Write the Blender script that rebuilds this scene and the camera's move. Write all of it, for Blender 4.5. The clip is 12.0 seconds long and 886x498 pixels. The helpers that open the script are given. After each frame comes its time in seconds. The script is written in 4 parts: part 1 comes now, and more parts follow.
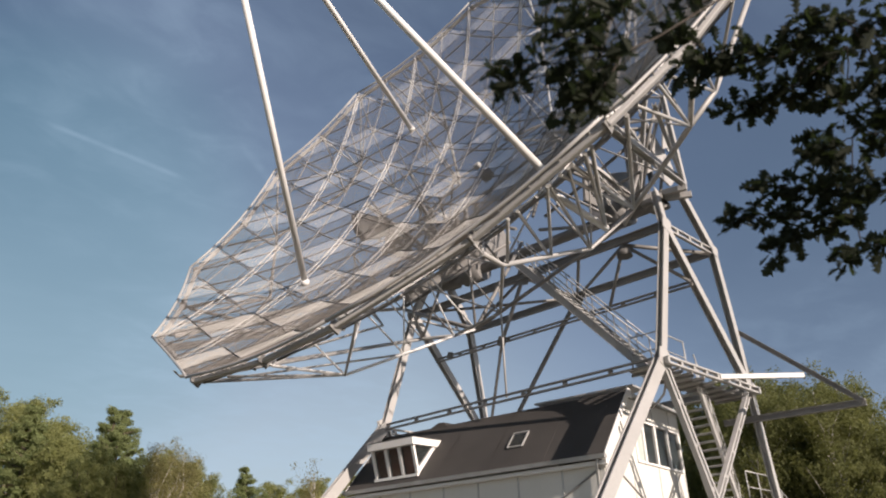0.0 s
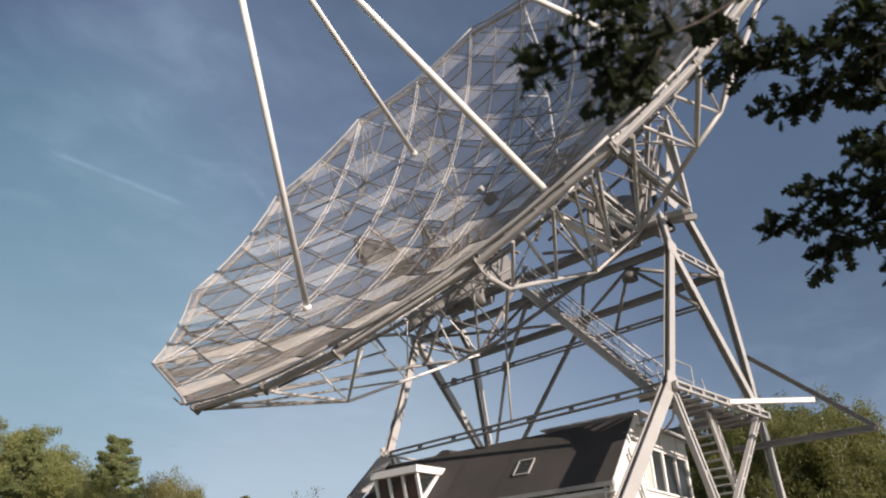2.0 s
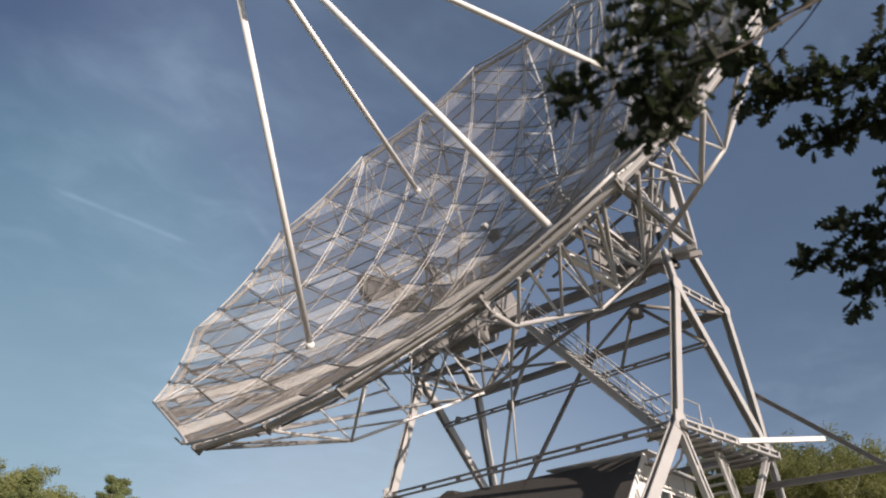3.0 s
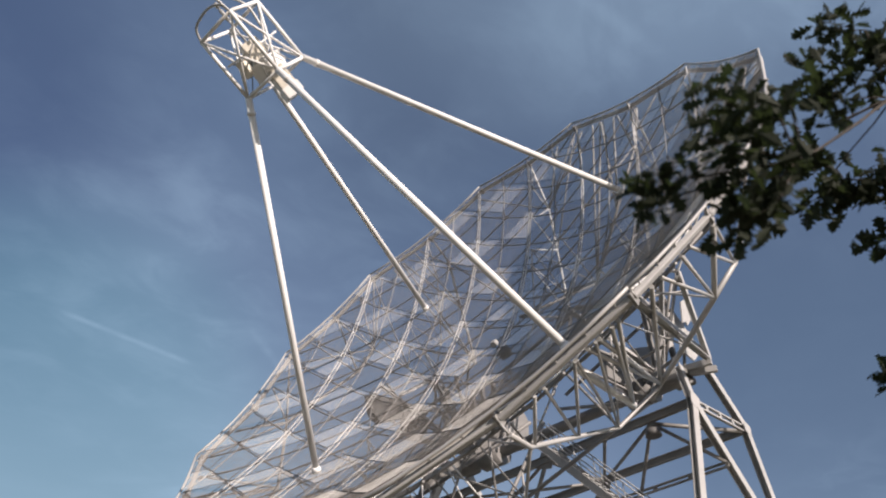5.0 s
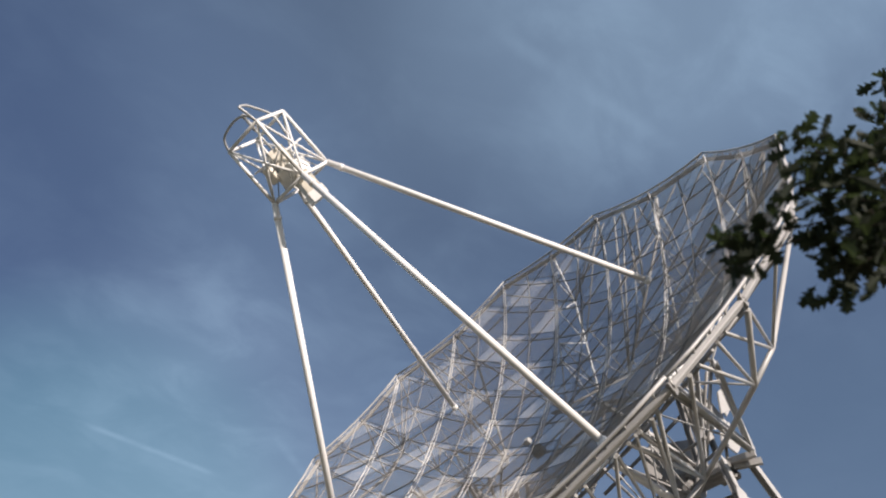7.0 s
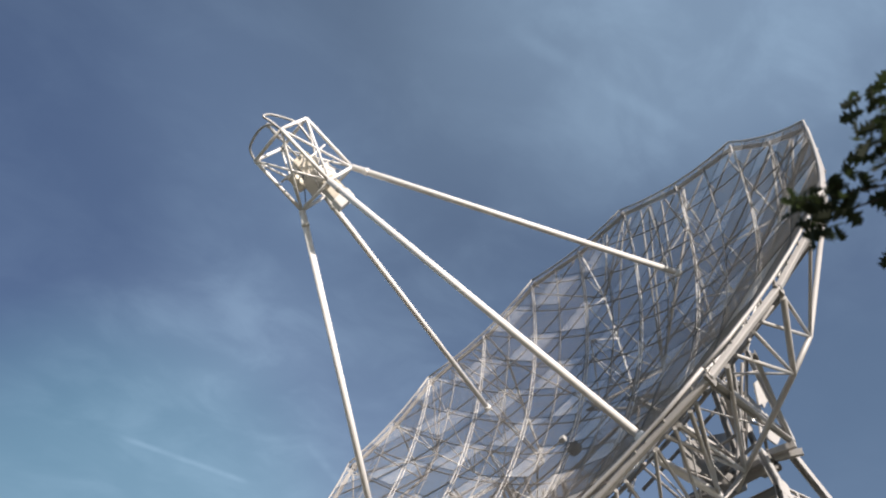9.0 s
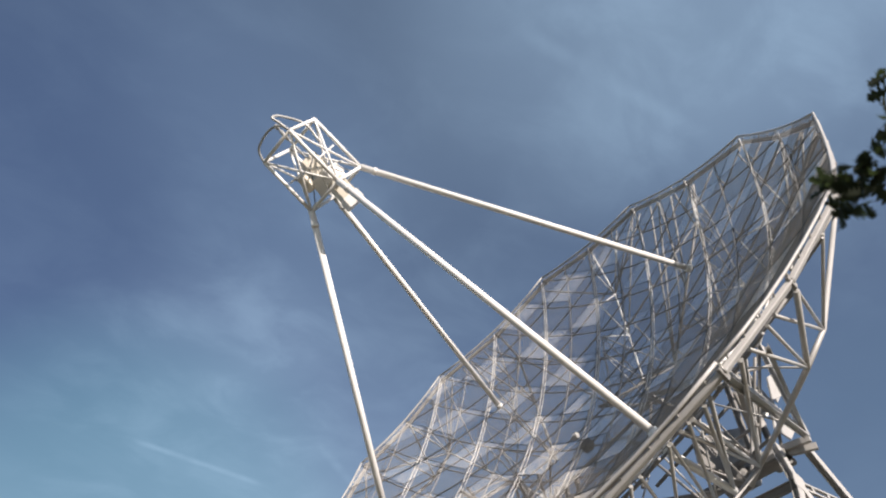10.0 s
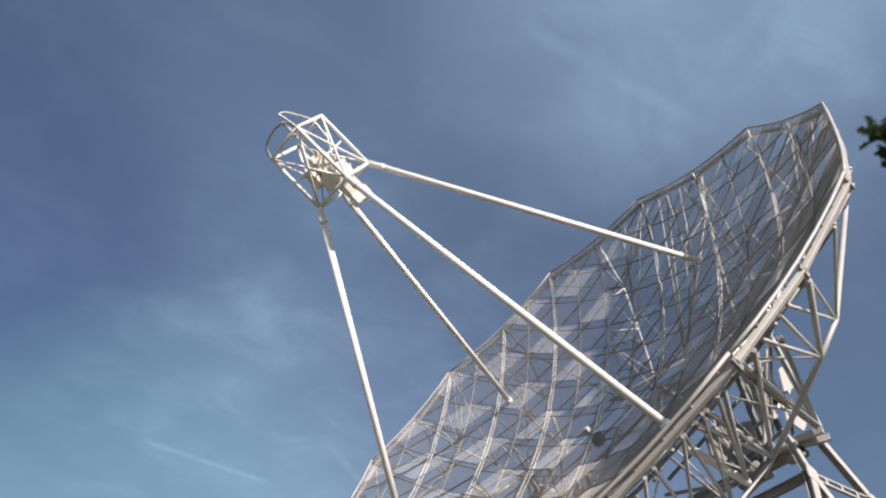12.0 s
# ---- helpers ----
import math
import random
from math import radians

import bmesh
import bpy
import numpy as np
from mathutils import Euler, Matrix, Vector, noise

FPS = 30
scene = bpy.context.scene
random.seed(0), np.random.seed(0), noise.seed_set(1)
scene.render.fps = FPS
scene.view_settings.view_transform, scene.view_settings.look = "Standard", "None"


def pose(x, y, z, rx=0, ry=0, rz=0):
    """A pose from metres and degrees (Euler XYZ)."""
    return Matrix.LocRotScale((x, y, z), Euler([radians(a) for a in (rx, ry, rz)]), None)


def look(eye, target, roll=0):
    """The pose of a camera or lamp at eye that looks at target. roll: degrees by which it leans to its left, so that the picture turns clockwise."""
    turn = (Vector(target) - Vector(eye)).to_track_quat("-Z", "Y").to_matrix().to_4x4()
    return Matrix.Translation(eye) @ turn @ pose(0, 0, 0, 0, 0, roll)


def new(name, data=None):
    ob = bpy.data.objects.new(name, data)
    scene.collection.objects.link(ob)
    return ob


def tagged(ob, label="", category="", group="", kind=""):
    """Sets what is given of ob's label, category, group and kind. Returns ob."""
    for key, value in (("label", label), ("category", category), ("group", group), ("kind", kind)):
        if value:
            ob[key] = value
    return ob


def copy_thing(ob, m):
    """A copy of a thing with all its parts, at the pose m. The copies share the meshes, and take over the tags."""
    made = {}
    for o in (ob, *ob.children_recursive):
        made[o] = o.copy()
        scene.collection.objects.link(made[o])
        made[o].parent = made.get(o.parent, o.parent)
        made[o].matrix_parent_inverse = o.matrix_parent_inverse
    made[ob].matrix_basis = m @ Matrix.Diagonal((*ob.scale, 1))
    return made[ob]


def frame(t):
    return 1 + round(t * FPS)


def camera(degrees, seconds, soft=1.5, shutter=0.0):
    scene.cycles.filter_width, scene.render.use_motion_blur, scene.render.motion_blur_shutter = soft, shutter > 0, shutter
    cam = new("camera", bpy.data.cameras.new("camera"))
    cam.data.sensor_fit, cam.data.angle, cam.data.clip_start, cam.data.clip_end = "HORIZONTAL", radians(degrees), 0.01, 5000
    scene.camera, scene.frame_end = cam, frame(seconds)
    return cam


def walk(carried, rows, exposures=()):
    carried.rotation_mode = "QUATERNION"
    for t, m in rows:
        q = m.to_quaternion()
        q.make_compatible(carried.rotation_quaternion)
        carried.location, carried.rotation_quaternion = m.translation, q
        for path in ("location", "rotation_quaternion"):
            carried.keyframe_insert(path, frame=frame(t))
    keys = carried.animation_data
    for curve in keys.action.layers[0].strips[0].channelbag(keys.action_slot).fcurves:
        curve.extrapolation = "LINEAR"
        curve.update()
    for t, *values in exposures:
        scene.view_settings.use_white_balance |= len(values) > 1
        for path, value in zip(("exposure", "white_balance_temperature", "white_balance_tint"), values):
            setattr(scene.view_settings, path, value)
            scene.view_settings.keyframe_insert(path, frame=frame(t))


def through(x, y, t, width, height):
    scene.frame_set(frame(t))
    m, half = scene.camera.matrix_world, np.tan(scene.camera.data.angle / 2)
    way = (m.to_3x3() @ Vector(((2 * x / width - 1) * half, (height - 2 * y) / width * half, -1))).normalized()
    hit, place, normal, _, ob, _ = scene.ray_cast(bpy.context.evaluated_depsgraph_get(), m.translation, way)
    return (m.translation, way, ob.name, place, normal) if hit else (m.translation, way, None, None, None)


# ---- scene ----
cam = camera(60.42, 12.0, soft=2.1)
walk(cam, [
    (0.0, pose(18.607, 15.214, 1.700, 114.928, 1.756, 133.611)),
    (0.5, pose(18.566, 15.168, 1.711, 115.033, 1.733, 133.431)),
    (1.0, pose(18.529, 15.122, 1.722, 115.403, 1.871, 133.529)),
    (1.5, pose(18.500, 15.070, 1.736, 115.994, 1.913, 133.705)),
    (2.0, pose(18.481, 15.017, 1.751, 116.872, 1.929, 133.835)),
    (2.5, pose(18.471, 14.964, 1.769, 118.083, 1.920, 133.904)),
    (4.5, pose(18.471, 14.754, 1.857, 126.085, 2.160, 134.471)),
    (5.0, pose(18.471, 14.703, 1.876, 128.524, 2.286, 134.671)),
    (5.5, pose(18.470, 14.652, 1.888, 130.962, 2.387, 135.034)),
    (6.0, pose(18.472, 14.606, 1.891, 133.325, 2.523, 135.662)),
    (6.5, pose(18.479, 14.567, 1.887, 135.075, 2.639, 136.436)),
    (7.0, pose(18.491, 14.535, 1.877, 136.056, 2.728, 137.329)),
    (9.0, pose(18.555, 14.436, 1.832, 136.375, 2.906, 140.169)),
    (9.5, pose(18.566, 14.414, 1.821, 136.397, 3.004, 140.777)),
    (10.0, pose(18.574, 14.391, 1.810, 136.398, 3.014, 141.212)),
    (10.5, pose(18.578, 14.364, 1.801, 136.363, 3.051, 141.611)),
    (11.0, pose(18.581, 14.335, 1.792, 136.305, 3.120, 141.856)),
    (11.5, pose(18.583, 14.306, 1.782, 136.287, 3.131, 141.927)),
    (12.0, pose(18.585, 14.277, 1.772, 136.272, 3.124, 142.023)),
], ((0.0, 0.42, 7500, 19), (2.5, 0.42, 7450, 19), (4.5, 0.46, 7250, 19), (7.0, 0.50, 7100, 17), (9.0, 0.62, 7150, 16), (12.0, 0.65, 7150, 16)))

# the lens is focused on the dish, so the twigs beside the camera blur a little
cam.data.dof.use_dof = True
cam.data.dof.focus_distance = 26.0
cam.data.dof.aperture_fstop = 4.0

# ---- light ----
SUN = Vector((0.06, 0.915, 0.385)).normalized()      # towards the sun
world = bpy.data.worlds.new("sky")
scene.world = world
world.use_nodes = True
wn, wl = world.node_tree.nodes, world.node_tree.links
wn.clear()
sky = wn.new("ShaderNodeTexSky")
sky.sky_type, sky.sun_disc = "NISHITA", False
sky.sun_elevation = math.asin(SUN.z)
sky.sun_rotation = math.atan2(SUN.x, SUN.y)
sky.air_density, sky.dust_density, sky.ozone_density = 0.75, 0.7, 2.2


def wmath(op, a, b):
    m = wn.new("ShaderNodeMath")
    m.operation = op
    for i, v in enumerate((a, b)):
        if isinstance(v, (int, float)):
            m.inputs[i].default_value = v
        else:
            wl.new(v, m.inputs[i])
    return m.outputs[0]


def cirrus(turn, stretch, scale, detail, low, high, amount, seed):
    """Thin high cloud: noise on a level sheet far above, drawn out one way."""
    mp = wn.new("ShaderNodeMapping")
    mp.inputs["Rotation"].default_value = (0, 0, radians(turn))
    mp.inputs["Scale"].default_value = (stretch, 1, 1)
    mp.inputs["Location"].default_value = (seed, seed * 0.7, 0)
    wl.new(sheet.outputs[0], mp.inputs["Vector"])
    t = wn.new("ShaderNodeTexNoise")
    t.inputs["Scale"].default_value, t.inputs["Detail"].default_value, t.inputs["Roughness"].default_value = scale, detail, 0.55
    t.inputs["Distortion"].default_value = 0.4
    wl.new(mp.outputs[0], t.inputs["Vector"])
    r = wn.new("ShaderNodeMapRange")
    r.interpolation_type = "SMOOTHSTEP"
    r.inputs["From Min"].default_value, r.inputs["From Max"].default_value = low, high
    r.inputs["To Max"].default_value = amount
    wl.new(t.outputs["Fac"], r.inputs["Value"])
    return r.outputs[0]


where = wn.new("ShaderNodeTexCoord")
split = wn.new("ShaderNodeSeparateXYZ")
wl.new(where.outputs["Generated"], split.inputs[0])
rise = wmath("ADD", wmath("MAXIMUM", split.outputs[2], 0.0), 0.12)
sheet = wn.new("ShaderNodeCombineXYZ")
wl.new(wmath("DIVIDE", split.outputs[0], rise), sheet.inputs[0])
wl.new(wmath("DIVIDE", split.outputs[1], rise), sheet.inputs[1])


def vmath(op, a, b):
    m = wn.new("ShaderNodeVectorMath")
    m.operation = op
    for k, v in enumerate((a, b)):
        if isinstance(v, (tuple, Vector)):
            m.inputs[k].default_value = v
        else:
            wl.new(v, m.inputs[k])
    return m


def ease(value, low, high, amount=1.0):
    r = wn.new("ShaderNodeMapRange")
    r.interpolation_type = "SMOOTHSTEP"
    r.inputs["From Min"].default_value, r.inputs["From Max"].default_value = low, high
    r.inputs["To Max"].default_value = amount
    wl.new(value, r.inputs["Value"])
    return r.outputs[0]


def towards(centre, wide, soft):
    """One in a round stretch of sky about a direction, easing to nothing at its edge."""
    d = vmath("DOT_PRODUCT", where.outputs["Generated"], Vector(centre).normalized()).outputs["Value"]
    return ease(d, math.cos(radians(wide + soft)), math.cos(radians(wide)))


def contrail(a, b, width, amount):
    """A thin worn vapour trail on the arc from a to b."""
    a, b = Vector(a).normalized(), Vector(b).normalized()
    side = a.cross(b).normalized()
    off = wmath("ABSOLUTE", vmath("DOT_PRODUCT", where.outputs["Generated"], side).outputs["Value"], 0.0)
    band = wmath("SUBTRACT", 1.0, ease(off, 0.0, width))
    mid = (a + b).normalized()
    half = math.acos(max(-1, min(1, a.dot(mid))))
    d = vmath("DOT_PRODUCT", where.outputs["Generated"], mid).outputs["Value"]
    within = ease(d, math.cos(half * 1.25), math.cos(half * 0.7), amount)
    return wmath("MULTIPLY", wmath("MULTIPLY", band, within), cirrus(40, 1.0, 9.0, 4, 0.25, 0.65, 1.0, 3.1))


broad = cirrus(60, 0.8, 1.6, 5, 0.34, 0.74, 1.0, 5.3)
fine_streaks = cirrus(75, 0.7, 8.0, 9, 0.38, 0.76, 1.0, 2.4)
streaks = wmath("ADD", wmath("MULTIPLY", broad, 0.45), wmath("MULTIPLY", fine_streaks, 0.5))
cloudy = wmath("ADD", wmath("MULTIPLY", towards((-0.28, -0.78, 0.56), 3, 10), 0.17), wmath("MULTIPLY", towards((-0.62, 0.02, 0.78), 3, 24), 0.20))
cloudy = wmath("ADD", cloudy, wmath("MULTIPLY", towards((-0.94, -0.26, 0.19), 4, 8), 0.40))
cloudy = wmath("ADD", cloudy, 0.07)
veil = wmath("MULTIPLY", cloudy, wmath("ADD", streaks, 0.12))
veil = wmath("ADD", veil, wmath("MULTIPLY", towards((-0.50, -0.10, 0.86), 3, 20), 0.19))
veil = wmath("ADD", veil, wmath("MULTIPLY", towards((-0.43, -0.60, 0.67), 4, 15), wmath("ADD", wmath("MULTIPLY", streaks, 0.08), 0.03)))
veil = wmath("MULTIPLY", veil, wmath("SUBTRACT", 1.0, wmath("MULTIPLY", towards((-0.84, -0.30, 0.44), 8, 18), 0.65)))
veil = wmath("ADD", veil, wmath("MULTIPLY", towards((-0.22, -0.45, 0.86), 3, 14), 0.06))
veil = wmath("ADD", veil, wmath("MULTIPLY", towards((-0.40, -0.75, 0.53), 3, 12), 0.06))
veil = wmath("ADD", veil, wmath("MULTIPLY", towards((-0.55, -0.30, 0.78), 20, 20), 0.045))
veil = wmath("ADD", veil, wmath("MULTIPLY", towards((-0.538, -0.811, 0.230), 4, 12), wmath("ADD", wmath("MULTIPLY", streaks, 0.30), 0.05)))
veil = wmath("ADD", veil, contrail((-0.238, -0.824, 0.514), (-0.371, -0.790, 0.489), 0.005, 0.20))
veil = wmath("ADD", veil, contrail((-0.428, -0.733, 0.529), (-0.475, -0.730, 0.490), 0.008, 0.10))
veil = wmath("ADD", veil, contrail((-0.417, -0.265, 0.870), (-0.62, -0.20, 0.76), 0.016, 0.06))


def over(below, factor, colour):
    m = wn.new("ShaderNodeMix")
    m.data_type = "RGBA"
    wl.new(factor, m.inputs["Factor"])
    wl.new(below, m.inputs["A"])
    m.inputs["B"].default_value = (*colour, 1)
    return m.outputs["Result"]


# haze thickening to the horizon, then the thin cloud
low_haze = wmath("SUBTRACT", 0.72, ease(split.outputs[2], 0.05, 0.62, 0.72))
clear = wmath("SUBTRACT", 1.0, wmath("MULTIPLY", towards((-0.93, -0.22, 0.32), 8, 24), 0.75))
low_haze = wmath("MULTIPLY", low_haze, clear)
hazy = over(sky.outputs[0], low_haze, (4.1, 5.7, 6.7))
deep = wmath("MULTIPLY", towards((-0.10, -0.70, 0.71), 8, 16), 0.42)
hazy = over(hazy, deep, (0.45, 0.9, 2.1))
shade = wmath("MULTIPLY", towards((-0.896, -0.242, 0.374), 3, 13), 0.42)
hazy = over(hazy, shade, (0.5, 1.05, 1.9))
teal = wmath("MULTIPLY", towards((-0.25, -0.89, 0.38), 6, 14), 0.45)
hazy = over(hazy, teal, (1.25, 3.2, 4.3))
veiled = over(hazy, wmath("MINIMUM", veil, 0.9), (3.6, 5.7, 7.95))
bg = wn.new("ShaderNodeBackground")
bg.inputs["Strength"].default_value = 0.082
wout = wn.new("ShaderNodeOutputWorld")
wl.new(veiled, bg.inputs[0])
wl.new(bg.outputs[0], wout.inputs[0])
sun = new("sun", bpy.data.lights.new("sun", "SUN"))
sun.data.energy, sun.data.angle, sun.data.color = 5.0, radians(0.6), (1.0, 0.96, 0.915)
sun.matrix_world = look(SUN * 100, (0, 0, 0))

# ---- materials ----
def material(name, colour, rough=0.6, metal=0.0, vary=0.12, scale=2.0, fine=40.0, bump=0.05, rand=0.0, dirt=None):
    """A painted, weathered surface: colour varied at two scales, roughness and relief."""
    m = bpy.data.materials.new(name)
    m.use_nodes = True
    n, l = m.node_tree.nodes, m.node_tree.links
    b = n["Principled BSDF"]
    geo = n.new("ShaderNodeTexCoord")
    def noise_tex(sc, detail):
        t = n.new("ShaderNodeTexNoise")
        t.inputs["Scale"].default_value, t.inputs["Detail"].default_value = sc, detail
        l.new(geo.outputs["Object"], t.inputs["Vector"])
        return t
    big, small = noise_tex(scale, 4), noise_tex(fine, 3)
    add = n.new("ShaderNodeMath"); add.operation = "ADD"
    l.new(big.outputs["Fac"], add.inputs[0]); l.new(small.outputs["Fac"], add.inputs[1])
    ramp = n.new("ShaderNodeMapRange")
    ramp.inputs["From Min"].default_value, ramp.inputs["From Max"].default_value = 0.7, 1.3
    l.new(add.outputs[0], ramp.inputs["Value"])
    mix = n.new("ShaderNodeMix"); mix.data_type = "RGBA"
    l.new(ramp.outputs[0], mix.inputs["Factor"])
    lo = dirt or [c * (1 - vary) for c in colour]
    hi = [min(1, c * (1 + vary * 0.6)) for c in colour]
    mix.inputs["A"].default_value, mix.inputs["B"].default_value = (*lo, 1), (*hi, 1)
    out = mix.outputs["Result"]
    if rand:
        info = n.new("ShaderNodeObjectInfo")
        hsv = n.new("ShaderNodeHueSaturation")
        rr = n.new("ShaderNodeMapRange")
        rr.inputs["To Min"].default_value, rr.inputs["To Max"].default_value = 1 - rand, 1 + rand
        l.new(info.outputs["Random"], rr.inputs["Value"]); l.new(rr.outputs[0], hsv.inputs["Value"])
        l.new(out, hsv.inputs["Color"]); out = hsv.outputs[0]
    l.new(out, b.inputs["Base Color"])
    rg = n.new("ShaderNodeMapRange")
    rg.inputs["To Min"].default_value, rg.inputs["To Max"].default_value = max(0, rough - 0.1), min(1, rough + 0.12)
    l.new(small.outputs["Fac"], rg.inputs["Value"]); l.new(rg.outputs[0], b.inputs["Roughness"])
    b.inputs["Metallic"].default_value = metal
    if bump:
        bp = n.new("ShaderNodeBump"); bp.inputs["Strength"].default_value, bp.inputs["Distance"].default_value = bump, 0.02
        l.new(small.outputs["Fac"], bp.inputs["Height"]); l.new(bp.outputs[0], b.inputs["Normal"])
    return m


steel = material("grey_painted_steel", (0.20, 0.195, 0.187), 0.45, 0.0, 0.16, 1.2, 30)
steel_light = material("light_grey_painted_steel", (0.375, 0.37, 0.36), 0.42, 0.0, 0.12, 1.0, 30)
galv = material("galvanised_steel", (0.40, 0.40, 0.39), 0.45, 0.3, 0.2, 3, 60)
white = material("white_paint", (0.73, 0.725, 0.71), 0.7, 0.0, 0.08, 1.0, 25)
mesh_fine = material("fine_galvanised_mesh", (0.45, 0.43, 0.40), 0.55, 0.0, 0.1, 1.5, 60, 0, rand=0.08)
mesh_wire = material("galvanised_wire", (0.27, 0.24, 0.212), 0.6, 0.0, 0.1, 1.5, 60, 0, rand=0.08)
beige = material("beige_cladding", (0.62, 0.58, 0.50), 0.5, 0.0, 0.08, 2, 30)
roofing = material("black_roofing_felt", (0.048, 0.044, 0.041), 0.8, 0.0, 0.25, 0.8, 60, 0.2)
wall_paint = material("cream_wall_panel", (0.62, 0.61, 0.57), 0.6, 0.0, 0.06, 0.7, 30)
dark = material("dark_interior", (0.03, 0.025, 0.022), 0.7)
glass = bpy.data.materials.new("window_glass")
glass.use_nodes = True
gb = glass.node_tree.nodes["Principled BSDF"]
gb.inputs["Base Color"].default_value = (0.05, 0.06, 0.06, 1)
gb.inputs["Roughness"].default_value = 0.06
gb.inputs["Alpha"].default_value = 0.3
# dark steel; the panel frames' shade and grime are both in this colour
dark_line = material("dark_shaded_frame_steel", (0.12, 0.118, 0.115), 0.5, 0.0, 0.16, 1.2, 30)
# grey steel darkened further, for shade behind the mesh and about the bearings
steel_dark = material("dull_shaded_steel", (0.19, 0.186, 0.18), 0.5, 0.0, 0.18, 1.2, 30)
red_room = material("red_brown_interior", (0.26, 0.13, 0.095), 0.8)
bark = material("brown_bark", (0.12, 0.09, 0.065), 0.9, 0.0, 0.3, 6, 40, 0.5)
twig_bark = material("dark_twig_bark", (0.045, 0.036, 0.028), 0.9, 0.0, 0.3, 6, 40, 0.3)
birch_bark = material("white_birch_bark", (0.5, 0.47, 0.42), 0.8, 0.0, 0.3, 5, 30, 0.3, dirt=(0.12, 0.11, 0.10))
grass_mat = material("meadow_grass", (0.115, 0.102, 0.060), 0.95, 0.0, 0.3, 0.3, 20, 0.4)
concrete = material("concrete", (0.35, 0.34, 0.32), 0.9, 0.0, 0.2, 1, 30, 0.3)


def leaf_material(name, colour, through):
    m = bpy.data.materials.new(name)
    m.use_nodes = True
    n, l = m.node_tree.nodes, m.node_tree.links
    b = n["Principled BSDF"]
    geo = n.new("ShaderNodeNewGeometry")
    mix = n.new("ShaderNodeMix"); mix.data_type = "RGBA"
    mix.inputs["A"].default_value = (*[c * 0.8 for c in colour], 1)
    mix.inputs["B"].default_value = (*[c * 1.2 for c in colour], 1)
    l.new(geo.outputs["Random Per Island"], mix.inputs["Factor"])
    l.new(mix.outputs["Result"], b.inputs["Base Color"])
    b.inputs["Roughness"].default_value = 0.7
    b.inputs["Specular IOR Level"].default_value = 0.25
    tr = n.new("ShaderNodeBsdfTranslucent")
    tr.inputs["Color"].default_value = (*through, 1)
    ms = n.new("ShaderNodeMixShader"); ms.inputs[0].default_value = 0.5
    l.new(b.outputs[0], ms.inputs[1]); l.new(tr.outputs[0], ms.inputs[2])
    l.new(ms.outputs[0], n["Material Output"].inputs["Surface"])
    return m


# the crown's shade on the hanging oak leaves is put into their colour
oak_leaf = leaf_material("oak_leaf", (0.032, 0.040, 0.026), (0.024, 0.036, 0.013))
pine_leaf = leaf_material("pine_needles", (0.19, 0.225, 0.10), (0.26, 0.31, 0.11))
broad_leaf = leaf_material("broad_leaves", (0.215, 0.23, 0.095), (0.32, 0.34, 0.11))
# darker copy of broad_leaf: shade on the trees beyond the tower, as colour
shade_leaf = leaf_material("shaded_green_leaves", (0.14, 0.152, 0.06), (0.20, 0.215, 0.068))
birch_leaf = leaf_material("birch_leaves", (0.21, 0.195, 0.09), (0.30, 0.28, 0.10))

# ---- building helpers ----
BASE = {}


def thing(name, base, label, category, group="", kind=""):
    ob = new(name)
    ob.location = base
    BASE[ob] = Vector(base)
    return tagged(ob, label, category, group, kind)


def part(name, bm, mat, parent, label=""):
    """Links a bmesh in world coordinates as one mesh under a thing or a part."""
    base = BASE[parent]
    for v in bm.verts:
        v.co -= base
    me = bpy.data.meshes.new(name)
    bm.to_mesh(me)
    bm.free()
    me.materials.append(mat)
    ob = new(name, me)
    ob.parent = parent
    BASE[ob] = base
    if label:
        ob["label"] = label
    return ob


def ring_frame(p, q, hint=(0, 0, 1)):
    d = (q - p).normalized()
    h = Vector(hint)
    if abs(d.dot(h)) > 0.98:
        h = Vector((1, 0, 0))
    side = d.cross(h).normalized()
    return d, side, side.cross(d)


def tube(bm, p, q, r, r2=None, seg=8, caps=True):
    p, q = Vector(p), Vector(q)
    r2 = r if r2 is None else r2
    d, a, b = ring_frame(p, q)
    rings = []
    for c, rad in ((p, r), (q, r2)):
        rings.append([bm.verts.new(c + (a * math.cos(t) + b * math.sin(t)) * rad) for t in (2 * math.pi * k / seg for k in range(seg))])
    for k in range(seg):
        fc = bm.faces.new((rings[0][k], rings[0][(k + 1) % seg], rings[1][(k + 1) % seg], rings[1][k]))
        fc.smooth = True
    if caps:
        bm.faces.new(rings[0][::-1])
        bm.faces.new(rings[1])


def pipe(bm, points, r, seg=8):
    """A bent tube through several points, with shared rings at the bends."""
    pts = [Vector(p) for p in points]
    d, a, b = ring_frame(pts[0], pts[1])
    rings = []
    for i, p in enumerate(pts):
        t = (pts[min(i + 1, len(pts) - 1)] - pts[max(i - 1, 0)]).normalized()
        a = (a - t * a.dot(t)).normalized()
        b = t.cross(a)
        rings.append([bm.verts.new(p + (a * math.cos(w) + b * math.sin(w)) * r) for w in (2 * math.pi * k / seg for k in range(seg))])
    for one, two in zip(rings, rings[1:]):
        for k in range(seg):
            bm.faces.new((one[k], one[(k + 1) % seg], two[(k + 1) % seg], two[k])).smooth = True
    bm.faces.new(rings[0][::-1])
    bm.faces.new(rings[-1])


